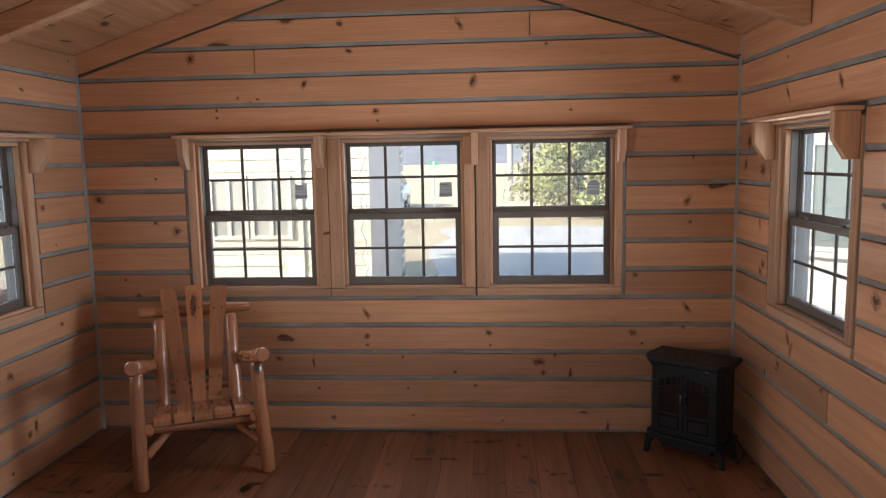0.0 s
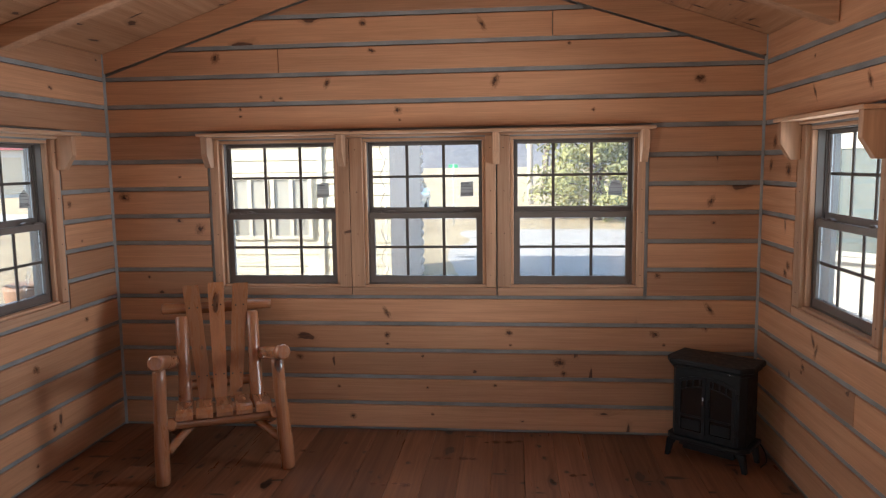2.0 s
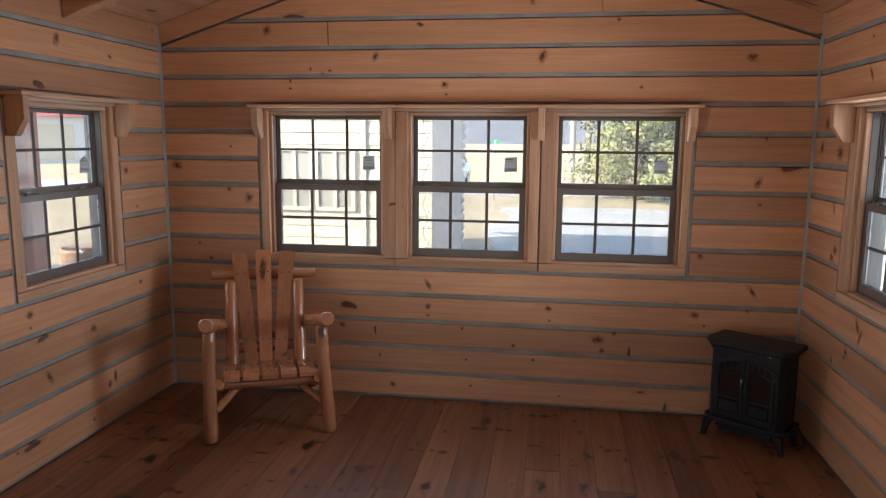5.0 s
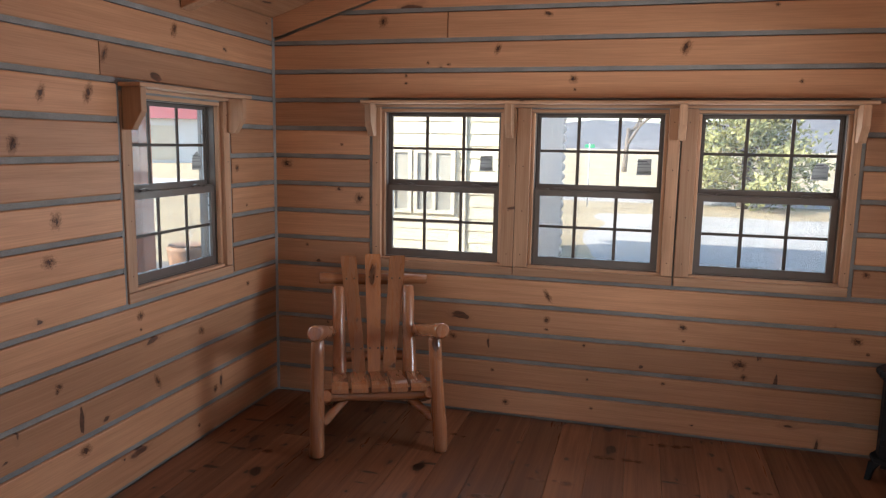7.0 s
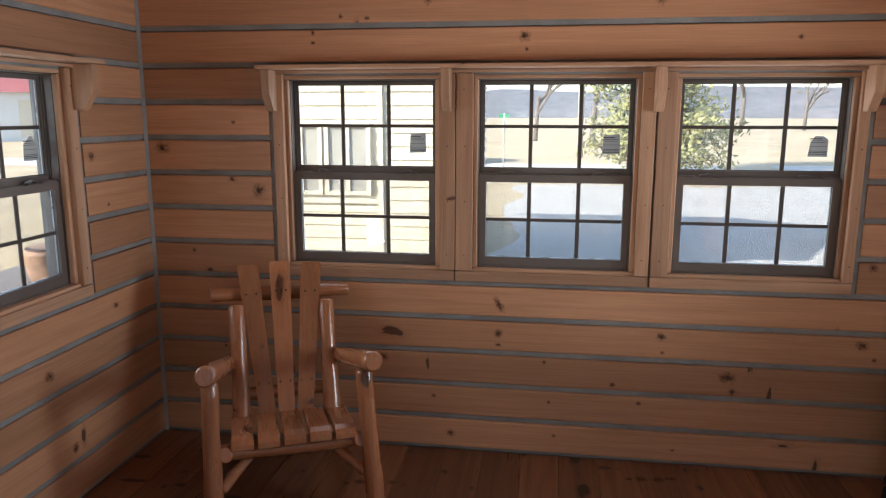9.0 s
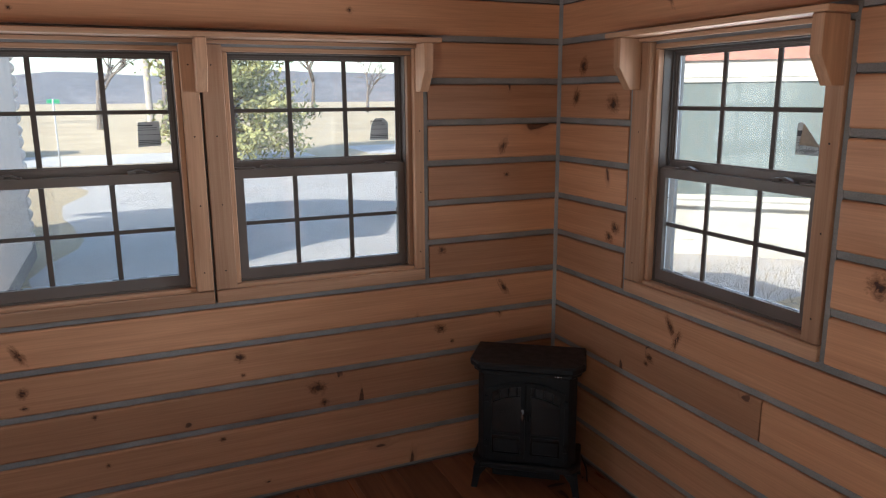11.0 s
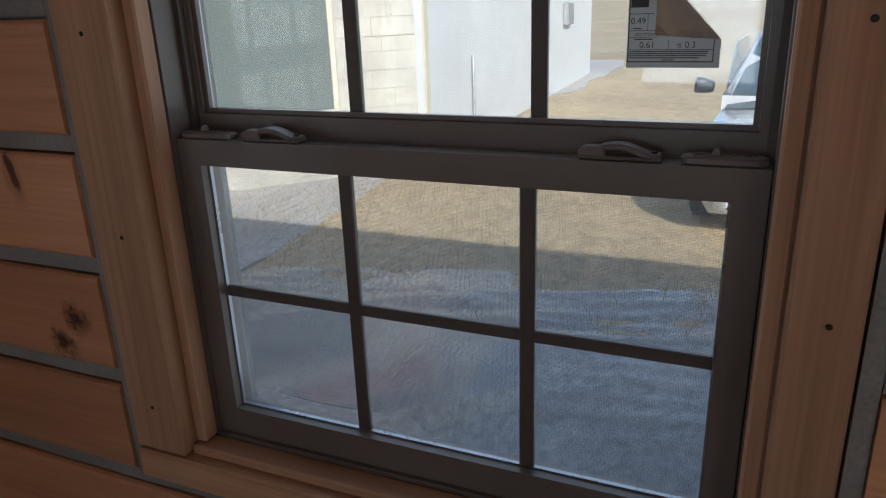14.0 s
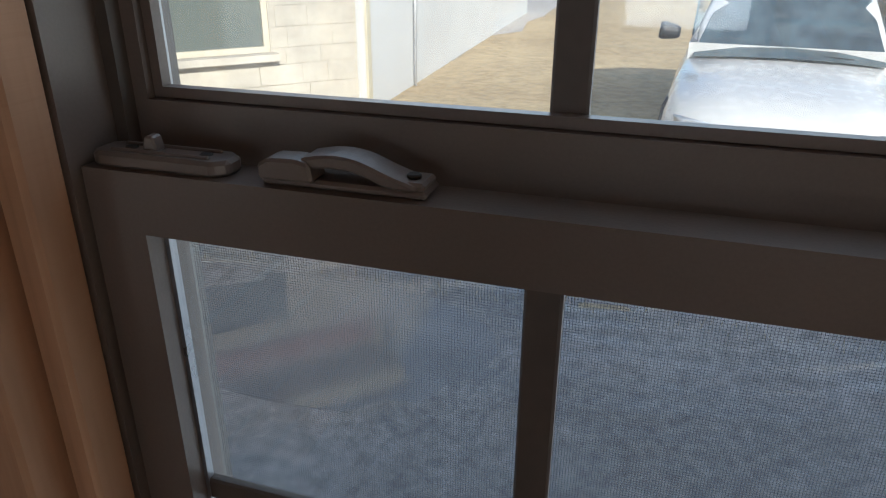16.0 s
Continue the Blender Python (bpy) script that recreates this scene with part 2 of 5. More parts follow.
glass, gnt, gb = material("window_glass")
gnt.nodes.remove(gb)
trans = node(gnt, "ShaderNodeBsdfTransparent", Color=(0.93, 0.95, 0.95, 1))
gloss = node(gnt, "ShaderNodeBsdfGlossy", Roughness=0.02)
lay = node(gnt, "ShaderNodeLayerWeight", Blend=0.5)
fres = maths(gnt, "ADD", 0.045, maths(gnt, "MULTIPLY", maths(gnt, "POWER", lay.outputs["Facing"], 5.0), 0.9))
gmix = node(gnt, "ShaderNodeMixShader")
gnt.links.new(fres, gmix.inputs[0])
gnt.links.new(trans.outputs[0], gmix.inputs[1])
gnt.links.new(gloss.outputs[0], gmix.inputs[2])
# a faint translucent layer in the glass imitates lens glare over the view
veil = node(gnt, "ShaderNodeBsdfTranslucent", Color=(0.8, 0.8, 0.8, 1))
veil_mix = node(gnt, "ShaderNodeMixShader", Fac=0.035)
gnt.links.new(gmix.outputs[0], veil_mix.inputs[1])
gnt.links.new(veil.outputs[0], veil_mix.inputs[2])
gnt.links.new(veil_mix.outputs[0], gnt.nodes["Material Output"].inputs[0])


# a knot: dark heart, rusty ring, soft stain that runs out into the board
knot_m, knt, kb = material("pine_knot")
kco = knt.nodes.new("ShaderNodeTexCoord")
kno = node(knt, "ShaderNodeTexNoise", Scale=3.0, Detail=5.0, Roughness=0.7, Distortion=0.8)
kinfo = knt.nodes.new("ShaderNodeObjectInfo")
kadd = node(knt, "ShaderNodeVectorMath")
kmul = node(knt, "ShaderNodeVectorMath")
kmul.operation = "SCALE"
kmul.inputs[0].default_value = (17.0, 9.0, 31.0)
knt.links.new(kinfo.outputs["Random"], kmul.inputs["Scale"])
knt.links.new(kco.outputs["Object"], kadd.inputs[0])
knt.links.new(kmul.outputs[0], kadd.inputs[1])
knt.links.new(kadd.outputs[0], kno.inputs["Vector"])
klen = node(knt, "ShaderNodeVectorMath")
klen.operation = "LENGTH"
knt.links.new(kco.outputs["Object"], klen.inputs[0])
krad = maths(knt, "ADD", klen.outputs["Value"], maths(knt, "MULTIPLY", maths(knt, "SUBTRACT", kno.outputs[0], 0.46), 1.7))
knt.links.new(ramp(knt, krad, [(0.10, (0.045, 0.016, 0.008)), (0.34, (0.13, 0.045, 0.02)), (0.60, (0.28, 0.115, 0.05)), (0.9, (0.40, 0.19, 0.09))]), kb.inputs["Base Color"])
knt.links.new(ramp(knt, krad, [(0.18, (0.92,) * 3), (0.36, (0.5,) * 3), (0.85, (0.0,) * 3)]), kb.inputs["Alpha"])
kb.inputs["Roughness"].default_value = 0.5


# ---- building tools ----
def bm_box(bm, x0, x1, y0, y1, z0, z1, bevel=0.0):
    vs = [bm.verts.new((x, y, z)) for x in (x0, x1) for y in (y0, y1) for z in (z0, z1)]
    fs = [bm.faces.new([vs[i] for i in f]) for f in ((0, 1, 3, 2), (4, 6, 7, 5), (0, 4, 5, 1), (2, 3, 7, 6), (0, 2, 6, 4), (1, 5, 7, 3))]
    if bevel:
        edges = list({e for f in fs for e in f.edges})
        bmesh.ops.bevel(bm, geom=edges, offset=bevel, segments=1, affect="EDGES", profile=0.5)
    return vs


def box(*args, bevel=0.0):
    bm = bmesh.new()
    bm_box(bm, *args, bevel=bevel)
    return bm


def prism(points, depth0, depth1, plane="xz", bevel=0.0):
    """A flat outline pulled through a depth. plane: the outline's two axes."""
    bm = bmesh.new()
    put = {"xz": lambda a, b, d: (a, d, b), "yz": lambda a, b, d: (d, a, b), "xy": lambda a, b, d: (a, b, d)}[plane]
    lo = [bm.verts.new(put(a, b, depth0)) for a, b in points]
    hi = [bm.verts.new(put(a, b, depth1)) for a, b in points]
    bm.faces.new(lo)
    bm.faces.new(hi[::-1])
    n = len(points)
    for i in range(n):
        bm.faces.new((lo[i], hi[i], hi[(i + 1) % n], lo[(i + 1) % n]))
    bmesh.ops.recalc_face_normals(bm, faces=bm.faces)
    if bevel:
        bmesh.ops.bevel(bm, geom=bm.edges[:], offset=bevel, segments=1, affect="EDGES", profile=0.5)
    return bm


def bm_log(bm, a, b, r0, r1, sides=14, rings=9, wob=0.006, cap=0.010, seed=0):
    """A peeled log from a to b: uneven, tapering, with rounded ends."""
    a, b = Vector(a), Vector(b)
    axis = (b - a).normalized()
    u = axis.orthogonal().normalized()
    w = axis.cross(u)
    length = (b - a).length
    rows = []
    stations = [(0.0, 0.78), (cap / length, 1.0)] + [(i / rings, 1.0) for i in range(1, rings)] + [(1 - cap / length, 1.0), (1.0, 0.78)]
    for s, k in stations:
        row = []
        for j in range(sides):
            t = 2 * math.pi * j / sides
            p = a + axis * (s * length)
            d = u * math.cos(t) + w * math.sin(t)
            r = (r0 + (r1 - r0) * s) * k
            r += wob * noise.noise(p * 6.0 + d * 0.8 + Vector((seed * 7.7, seed * 3.1, 0)))
            row.append(bm.verts.new(p + d * r))
        rows.append(row)
    for r0_, r1_ in zip(rows, rows[1:]):
        for j in range(sides):
            bm.faces.new((r0_[j], r0_[(j + 1) % sides], r1_[(j + 1) % sides], r1_[j])).smooth = True
    bm.faces.new(rows[0][::-1])
    bm.faces.new(rows[-1])


def log(a, b, r0, r1, **kw):
    bm = bmesh.new()
    bm_log(bm, a, b, r0, r1, **kw)
    bmesh.ops.recalc_face_normals(bm, faces=bm.faces)
    return bm


def mesh_of(name, bm, mat):
    me = bpy.data.meshes.new(name)
    bm.normal_update()
    bm.to_mesh(me)
    bm.free()
    for mm in mat if isinstance(mat, (list, tuple)) else (mat,):
        me.materials.append(mm)
    return me


def part(name, bm, mat, parent=None, label=""):
    ob = new(name, mesh_of(name, bm, mat))
    if parent is not None:
        ob.parent = parent
    return tagged(ob, label)


def thing(name, m, label, category, group="", kind=""):
    ob = new(name)
    ob.empty_display_size = 0.1
    ob.matrix_world = m
    return tagged(ob, label, category, group, kind)


def text_part(name, body, size, mat, parent, m):
    """Printed characters, as a flat mesh."""
    cu = bpy.data.curves.new(name, "FONT")
    cu.body, cu.size, cu.align_x = body, size, "CENTER"
    tmp = bpy.data.objects.new(name, cu)
    scene.collection.objects.link(tmp)
    dg = bpy.context.evaluated_depsgraph_get()
    me = bpy.data.meshes.new_from_object(tmp.evaluated_get(dg))
    bpy.data.objects.remove(tmp)
    me.materials.clear()
    me.materials.append(mat)
    ob = new(name, me)
    ob.parent = parent
    ob.matrix_local = m
    return ob


# ---- the cabin's shell ----
ROOM_X, NORTH, SOUTH = 4.15, 4.51, -2.6
COURSE, GAP = 0.178, 0.028
EAVE, PITCH, RIDGE_X = 2.475, 0.335, 2.075
TRIM_Z0, TRIM_PITCH = 2.350, 0.315
WALLS = {
    "wall_north": pose(0, NORTH, 0),
    "wall_east": pose(ROOM_X, NORTH, 0, 0, 0, -90),
    "wall_west": pose(0, SOUTH, 0, 0, 0, 90),
    "wall_south": pose(ROOM_X, SOUTH, 0, 0, 0, 180),
}


def log_board(u0, u1, z0, z1, top0=None, top1=None):
    """One flat log with rounded long edges; its upper ends may be cut to the roof's slope."""
    top0 = u0 if top0 is None else top0
    top1 = u1 if top1 is None else top1
    c = 0.007
    prof = [(0.030, z0), (c * 0.9, z0), (0.0015, z0 + c * 0.45), (0, z0 + c), (0, z1 - c), (0.0015, z1 - c * 0.45), (c * 0.9, z1), (0.030, z1)]
    bm = bmesh.new()

    def edge(ub, ut):
        row = []
        for y, z in prof:
            k = (z - z0) / (z1 - z0)
            row.append(bm.verts.new((ub + (ut - ub) * k, y, z)))
        return row
    n = max(1, int((u1 - u0) / 0.7))
    rows = []
    for i in range(n + 1):
        k = i / n
        row = edge(u0 + (u1 - u0) * k, top0 + (top1 - top0) * k)
        rows.append(row)
    for a, b in zip(rows, rows[1:]):
        for j in range(len(prof) - 1):
            bm.faces.new((a[j], b[j], b[j + 1], a[j + 1]))
    bm.faces.new(rows[0])
    bm.faces.new(rows[-1][::-1])
    bmesh.ops.recalc_face_normals(bm, faces=bm.faces)
    return bm


def slab_with_holes(u0, u1, z1_of, y0, y1, holes, gable=False):
    """A thick wall sheet cut round its openings."""
    bm = bmesh.new()
    top = EAVE
    us = sorted({u0, u1, *[h[0] for h in holes], *[h[1] for h in holes]})
    for a, b in zip(us, us[1:]):
        zs = [0.0]
        for h in sorted(holes, key=lambda q: q[2]):
            if h[0] <= a + 1e-6 and b - 1e-6 <= h[1]:
                zs += [h[2], h[3]]
        zs.append(top)
        for lo, hi in zip(zs[::2], zs[1::2]):
            if hi - lo > 1e-4:
                bm_box(bm, a, b, y0, y1, lo, hi)
    if gable:
        mid = (u0 + u1) / 2
        tri = prism([(u0, top), (u1, top), (mid, top + PITCH * (mid - u0))], y0, y1)
        me = bpy.data.meshes.new("gable")
        tri.to_mesh(me)
        tri.free()
        bm.from_mesh(me)
    return bm


def log_wall(name, length, holes, cuts, joints, label, gable=False):
    """holes: openings through the wall; cuts: where window casings interrupt the logs; joints: butt joints (course, u)."""
    back = slab_with_holes(-0.16, length + 0.16, None, 0.0260, 0.17, holes, gable) if name in ("wall_north", "wall_south") else slab_with_holes(0, length, None, 0.0260, 0.17, holes)
    wall = part(name, back, chink)
    wall.matrix_world = WALLS[name]
    tagged(wall, label, "wall", kind="structure")
    rows = 13 if not gable else 17
    for k in range(rows):
        z0, z1 = k * COURSE + GAP / 2, (k + 1) * COURSE - GAP / 2
        if not gable and k == 12:
            continue
        if not gable and k == 13:
            z1 = EAVE
        spans = [(0.008, length - 0.008)]
        for c in cuts:
            if z0 < c[3] - 0.03 and z1 > c[2] + 0.03:
                spans = [q for s in spans for q in ((s[0], min(s[1], c[0])), (max(s[0], c[1]), s[1])) if q[1] - q[0] > 0.02]
        for jk, ju in joints:
            if jk == k:
                spans = [q for s in spans for q in (((s[0], ju - 0.003), (ju + 0.003, s[1])) if s[0] < ju < s[1] else (s,))]
        for s in spans:
            t0 = t1 = None
            a, b = s
            if gable and z1 > TRIM_Z0:
                ca, cb = (max(0.0, (z - TRIM_Z0 + 0.018) / TRIM_PITCH) for z in (z0, z1))
                if ca > length / 2 - 0.1:
                    continue
                cb = min(cb, length / 2 - 0.02)
                a, t0 = max(a, ca), max(a, cb) if a < cb else a
                b, t1 = min(b, length - ca), min(b, length - cb)
                if s[0] > 0.02:
                    a, t0 = s[0], s[0]
                if s[1] < length - 0.02:
                    b, t1 = s[1], s[1]
                if s[0] <= 0.02:
                    a, t0 = max(0.008, ca), max(0.008, cb)
                if s[1] >= length - 0.02:
                    b, t1 = min(length - 0.008, length - ca), min(length - 0.008, length - cb)
                if t1 - t0 < 0.05:
                    continue
            part("log_board", log_board(a, b, z0, z1, t0, t1), board_wood["x"], wall)
    # caulk lines between the logs, with a thin open groove under each
    bm = bmesh.new()
    for k in range(0, 17 if gable else 14):
        z = k * COURSE
        a, b = 0.0, length
        if gable and z > TRIM_Z0 - 0.02:
            d = max(0.0, (z - TRIM_Z0 + 0.02) / TRIM_PITCH)
            a, b = d, length - d
            if b - a < 0.2:
                break
        spans = [(a, b)]
        for c in cuts:
            if c[2] + 0.03 < z < c[3] + 0.03:
                spans = [q for s in spans for q in ((s[0], min(s[1], c[0])), (max(s[0], c[1]), s[1])) if q[1] - q[0] > 0.02]
        for u0, u1 in spans:
            n = max(1, int((u1 - u0) / 0.09))
            for i in range(n):
                ua, ub = u0 + (u1 - u0) * i / n, u0 + (u1 - u0) * (i + 1) / n
                za, zb = (0.0012 * noise.noise(Vector((u * 14.0, k * 3.7, length))) for u in (ua, ub))
                lo, hi = max(0.001, z - GAP / 2 + 0.0045), z + GAP / 2
                vs = [bm.verts.new(p) for p in ((ua, 0.0075 + za, lo + za * 1.5), (ub, 0.0075 + zb, lo + zb * 1.5), (ub, 0.0055 + zb, hi), (ua, 0.0055 + za, hi), (ua, 0.027, lo + za * 1.5), (ub, 0.027, lo + zb * 1.5))]
                bm.faces.new((vs[0], vs[1], vs[2], vs[3]))
                bm.faces.new((vs[4], vs[5], vs[1], vs[0]))
    for c in cuts:
        if c[2] > 0:
            bm_box(bm, c[0] + 0.0015, c[0] + 0.0205, 0.006, 0.027, c[2] + 0.012, c[3] + 0.02)
            bm_box(bm, c[1] - 0.0205, c[1] - 0.0015, 0.006, 0.027, c[2] + 0.012, c[3] + 0.02)
    part("chinking", bm, chink, wall, "grey caulk lines between the logs")
    if not gable:
        part("log_board", log_board(0.008, length - 0.008, 12 * COURSE + GAP / 2, 13 * COURSE - GAP / 2), board_wood["x"], wall)
        part("log_board", log_board(0.008, length - 0.008, 13 * COURSE + GAP / 2, EAVE - 0.002), board_wood["x"], wall)
    return wall


# openings: (u0, u1, z0, z1) in each wall's own frame
WIN_HALF, WIN_Z0, WIN_Z1 = 0.388, 0.955, 1.905
NORTH_WINDOWS = (1.136, 2.084, 3.022)
EAST_WIN, WEST_WIN = NORTH - 3.487, 3.526 - SOUTH


def hole(u):
    return (u - WIN_HALF, u + WIN_HALF, WIN_Z0, WIN_Z1)


N_CUT = (0.668, 3.480, 0.88, 1.94)
E_CUT = (EAST_WIN - 0.505, EAST_WIN + 0.480, 0.88, 1.94)
W_CUT = (WEST_WIN - 0.480, WEST_WIN + 0.470, 0.88, 1.94)
# both doorways and the second east opening are unseen, added to admit the fill lamps
DOOR = (1.05, 2.75, 0.0, 2.08)
SIDE_DOOR = (-0.30 - SOUTH - 0.46, -0.30 - SOUTH + 0.46, 0.0, 2.03)
LOG_WALLS = {}
LOG_WALLS["wall_north"] = log_wall("wall_north", ROOM_X, [hole(u) for u in NORTH_WINDOWS], [N_CUT], [(14, 2.89), (13, 1.17)], "knotty pine log gable wall with grey chinking", gable=True)
LOG_WALLS["wall_east"] = log_wall("wall_east", NORTH - SOUTH, [hole(EAST_WIN), hole(NORTH - 0.40)], [E_CUT, hole(NORTH - 0.40)], [(3, NORTH - 3.22), (4, 5.4), (9, 4.6)], "knotty pine log wall with grey chinking lines")
LOG_WALLS["wall_west"] = log_wall("wall_west", NORTH - SOUTH, [hole(WEST_WIN), SIDE_DOOR], [W_CUT, (SIDE_DOOR[0] - 0.02, SIDE_DOOR[1] + 0.02, -0.1, 2.05)], [(11, 5.55), (12, 5.2)], "knotty pine log wall with grey chinking lines")
log_wall("wall_south", ROOM_X, [DOOR], [(DOOR[0] - 0.02, DOOR[1] + 0.02, -0.1, 2.1)], [], "unseen knotty pine log wall with an added doorway", gable=True)

# knots in the logs: (along the wall, height, kind)
NORTH_KNOTS = [(1.72, 2.62, "r"), (2.46, 2.59, "s"), (0.76, 2.44, "b"), (1.77, 2.45, "r"), (2.99, 2.46, "p"), (1.48, 2.28, "l"), (2.54, 2.27, "l"), (3.77, 2.23, "b"),
               (1.05, 2.18, "p"), (1.18, 2.17, "p"), (0.91, 2.12, "p"), (0.91, 2.06, "p"), (1.93, 2.08, "r"), (1.94, 2.02, "p"), (3.14, 2.06, "p"), (0.48, 1.68, "p"),
               (0.6, 1.34, "b"), (0.09, 1.55, "b"), (0.23, 1.02, "p"), (3.85, 1.49, "l"), (3.87, 1.36, "p"), (3.54, 1.03, "r"), (1.83, 0.79, "s"), (3.86, 0.82, "s"),
               (1.83, 0.64, "r"), (1.83, 0.58, "p"), (2.62, 0.66, "r"), (2.63, 0.58, "p"), (3.53, 0.66, "r"), (3.59, 0.59, "p"), (2.06, 0.5, "p"), (2.94, 0.47, "b"),
               (2.97, 0.39, "r"), (1.24, 0.49, "r"), (1.5, 0.29, "p"), (2.09, 0.29, "p"), (2.53, 0.31, "p"), (1.59, 0.09, "r"), (2.12, 0.11, "p")]
WEST_KNOTS = [(5.06, 1.68, "r"), (5.06, 1.64, "l"), (5.25, 1.35, "b"), (5.2, 1.18, "b"), (5.74, 0.83, "r"), (5.74, 0.76, "p"), (6.24, 0.63, "r"), (5.21, 0.64, "r"),
               (5.2, 0.62, "p"), (5.85, 0.46, "s"), (6.36, 0.25, "r"), (5.34, 0.3, "b"), (6.19, 0.09, "p"), (6.74, 0.81, "r"), (5.47, 1.89, "l"), (5.21, 1.87, "l"),
               (5.58, 2.08, "l"), (6.09, 2.25, "l"), (6.65, 1.53, "r"), (6.75, 1.3, "p")]
EAST_KNOTS = [(1.65, 1.21, "b"), (0.83, 0.84, "s"), (0.87, 0.75, "l"), (0.72, 0.66, "r"), (0.7, 0.63, "p"), (0.46, 1.16, "b"), (0.42, 1.1, "r"), (0.56, 1.09, "p"),
               (1.75, 1.05, "p"), (0.14, 1.71, "l"), (0.19, 1.84, "b"), (0.7, 2.25, "p"), (1.28, 2.09, "s"), (0.72, 2.07, "s"), (0.41, 1.68, "b")]
KNOT_SIZE = {"p": (0.020, 0.017, 0), "r": (0.038, 0.032, 20), "b": (0.056, 0.050, 10), "s": (0.024, 0.085, -32), "l": (0.034, 0.07, 24)}
bm = bmesh.new()
bm.faces.new([bm.verts.new((math.cos(2 * math.pi * k / 20), 0, math.sin(2 * math.pi * k / 20))) for k in range(20)])
knot_disc = mesh_of("knot", bm, knot_m)
for wall_name, knots in (("wall_north", NORTH_KNOTS), ("wall_east", EAST_KNOTS), ("wall_west", WEST_KNOTS)):
    for i, (u, z, kind) in enumerate(knots):
        rx, rz, lean = KNOT_SIZE[kind]
        rx, rz = rx * (1 + 0.18 * math.sin(i * 2.3)), min(0.074, rz * (1 + 0.18 * math.cos(i * 3.1)))
        reach = math.hypot(rz * math.cos(radians(lean)), rx * math.sin(radians(lean)))
        course = int(z / COURSE)
        z = max(course * COURSE + GAP / 2 + reach * 0.8, min((course + 1) * COURSE - GAP / 2 - reach * 0.8, z))
        knot = new("knot", knot_disc)
        knot.parent = LOG_WALLS[wall_name]
        knot.matrix_local = pose(u, -0.0012, z, 0, lean, 0) @ Matrix.Diagonal((rx, 1.0, rz, 1.0))

# corner chinking beads
for cx, cy in ((0.0, NORTH), (ROOM_X, NORTH)):
    s = 1 if cx == 0 else -1
    bead = part("trim", prism([(cx, cy), (cx + s * 0.013, cy), (cx, cy - 0.013)], 0.0, EAVE, "xy"), chink)
    tagged(bead, "grey caulk bead in the log wall corner", "trim", kind="structure")

# gable trim boards under the roof slope
for name, flip in (("trim", 1), ("trim", -1)):
    def at(d, z):
        return (d, z) if flip == 1 else (ROOM_X - d, z)
    d1 = RIDGE_X
    outline = [at(0.004, TRIM_Z0), at(d1, TRIM_Z0 + TRIM_PITCH * d1), at(d1, EAVE + PITCH * d1 - 0.002), at(0.004, EAVE - 0.002)]
    ob = part(name, prism(outline, NORTH - 0.006, NORTH + 0.009), board_wood["x"])
    tagged(ob, "sloping pine trim board along the gable ceiling", "trim", kind="structure")

# floor
floor = part("floor", box(-0.16, ROOM_X + 0.16, SOUTH - 0.16, NORTH + 0.16, -0.20, -0.022), chink)
tagged(floor, "reddish knotty pine plank floor", "floor", kind="structure")


# ceiling: planks along the ridge, in one mesh
bm = bmesh.new()
for side in (0, 1):
    count = 11
    run = (RIDGE_X + 0.45) / count
    for i in range(count):
        d0, d1 = -0.45 + i * run + 0.0015, -0.45 + (i + 1) * run - 0.0015
        z0, z1 = EAVE + PITCH * d0, EAVE + PITCH * d1
        xs = (d0, d1) if side == 0 else (ROOM_X - d0, ROOM_X - d1)
        lo = [(xs[0], z0), (xs[1], z1), (xs[1], z1 + 0.03), (xs[0], z0 + 0.03)]
        vs0 = [bm.verts.new((x, SOUTH - 0.45, z)) for x, z in lo]
        vs1 = [bm.verts.new((x, NORTH + 0.42, z)) for x, z in lo]
        bm.faces.new(vs0)
        bm.faces.new(vs1[::-1])
        for j in range(4):
            bm.faces.new((vs0[j], vs1[j], vs1[(j + 1) % 4], vs0[(j + 1) % 4]))
bmesh.ops.recalc_face_normals(bm, faces=bm.faces)
ceiling = part("ceiling", bm, roof_wood)
tagged(ceiling, "sloping knotty pine plank ceiling", "ceiling", kind="structure")

# roof sheet above the planks
bm = bmesh.new()
for side in (0, 1):
    xs = [-0.46, RIDGE_X] if side == 0 else [ROOM_X + 0.46, RIDGE_X]
    zs = [EAVE + PITCH * -0.46 + 0.034, EAVE + PITCH * RIDGE_X + 0.034]
    pts = [(xs[0], zs[0]), (xs[1], zs[1]), (xs[1], zs[1] + 0.06), (xs[0], zs[0] + 0.06)]
    a = [bm.verts.new((x, SOUTH - 0.46, z)) for x, z in pts]
    b = [bm.verts.new((x, NORTH + 0.43, z)) for x, z in pts]
    bm.faces.new(a)
    bm.faces.new(b[::-1])
    for j in range(4):
        bm.faces.new((a[j], b[j], b[(j + 1) % 4], a[(j + 1) % 4]))
bmesh.ops.recalc_face_normals(bm, faces=bm.faces)
roof = part("roof", bm, plain("roof_metal", (0.08, 0.07, 0.065), rough=0.4, metal=0.5))
tagged(roof, "dark sheet roof over the cabin", "roof", kind="structure")


# exposed rafters near the gable
for flip in (1, -1):
    pts = []
    for d, dz in ((0.005, -0.115), (RIDGE_X, -0.105), (RIDGE_X, -0.003), (0.005, -0.003)):
        pts.append((d if flip == 1 else ROOM_X - d, EAVE + PITCH * d + dz))
    r = part("rafter", prism(pts, 3.545, 3.635, bevel=0.004), trim_wood["x"])
    tagged(r, "exposed rough pine rafter under the plank ceiling", "rafter", group="ceiling rafters", kind="structure")


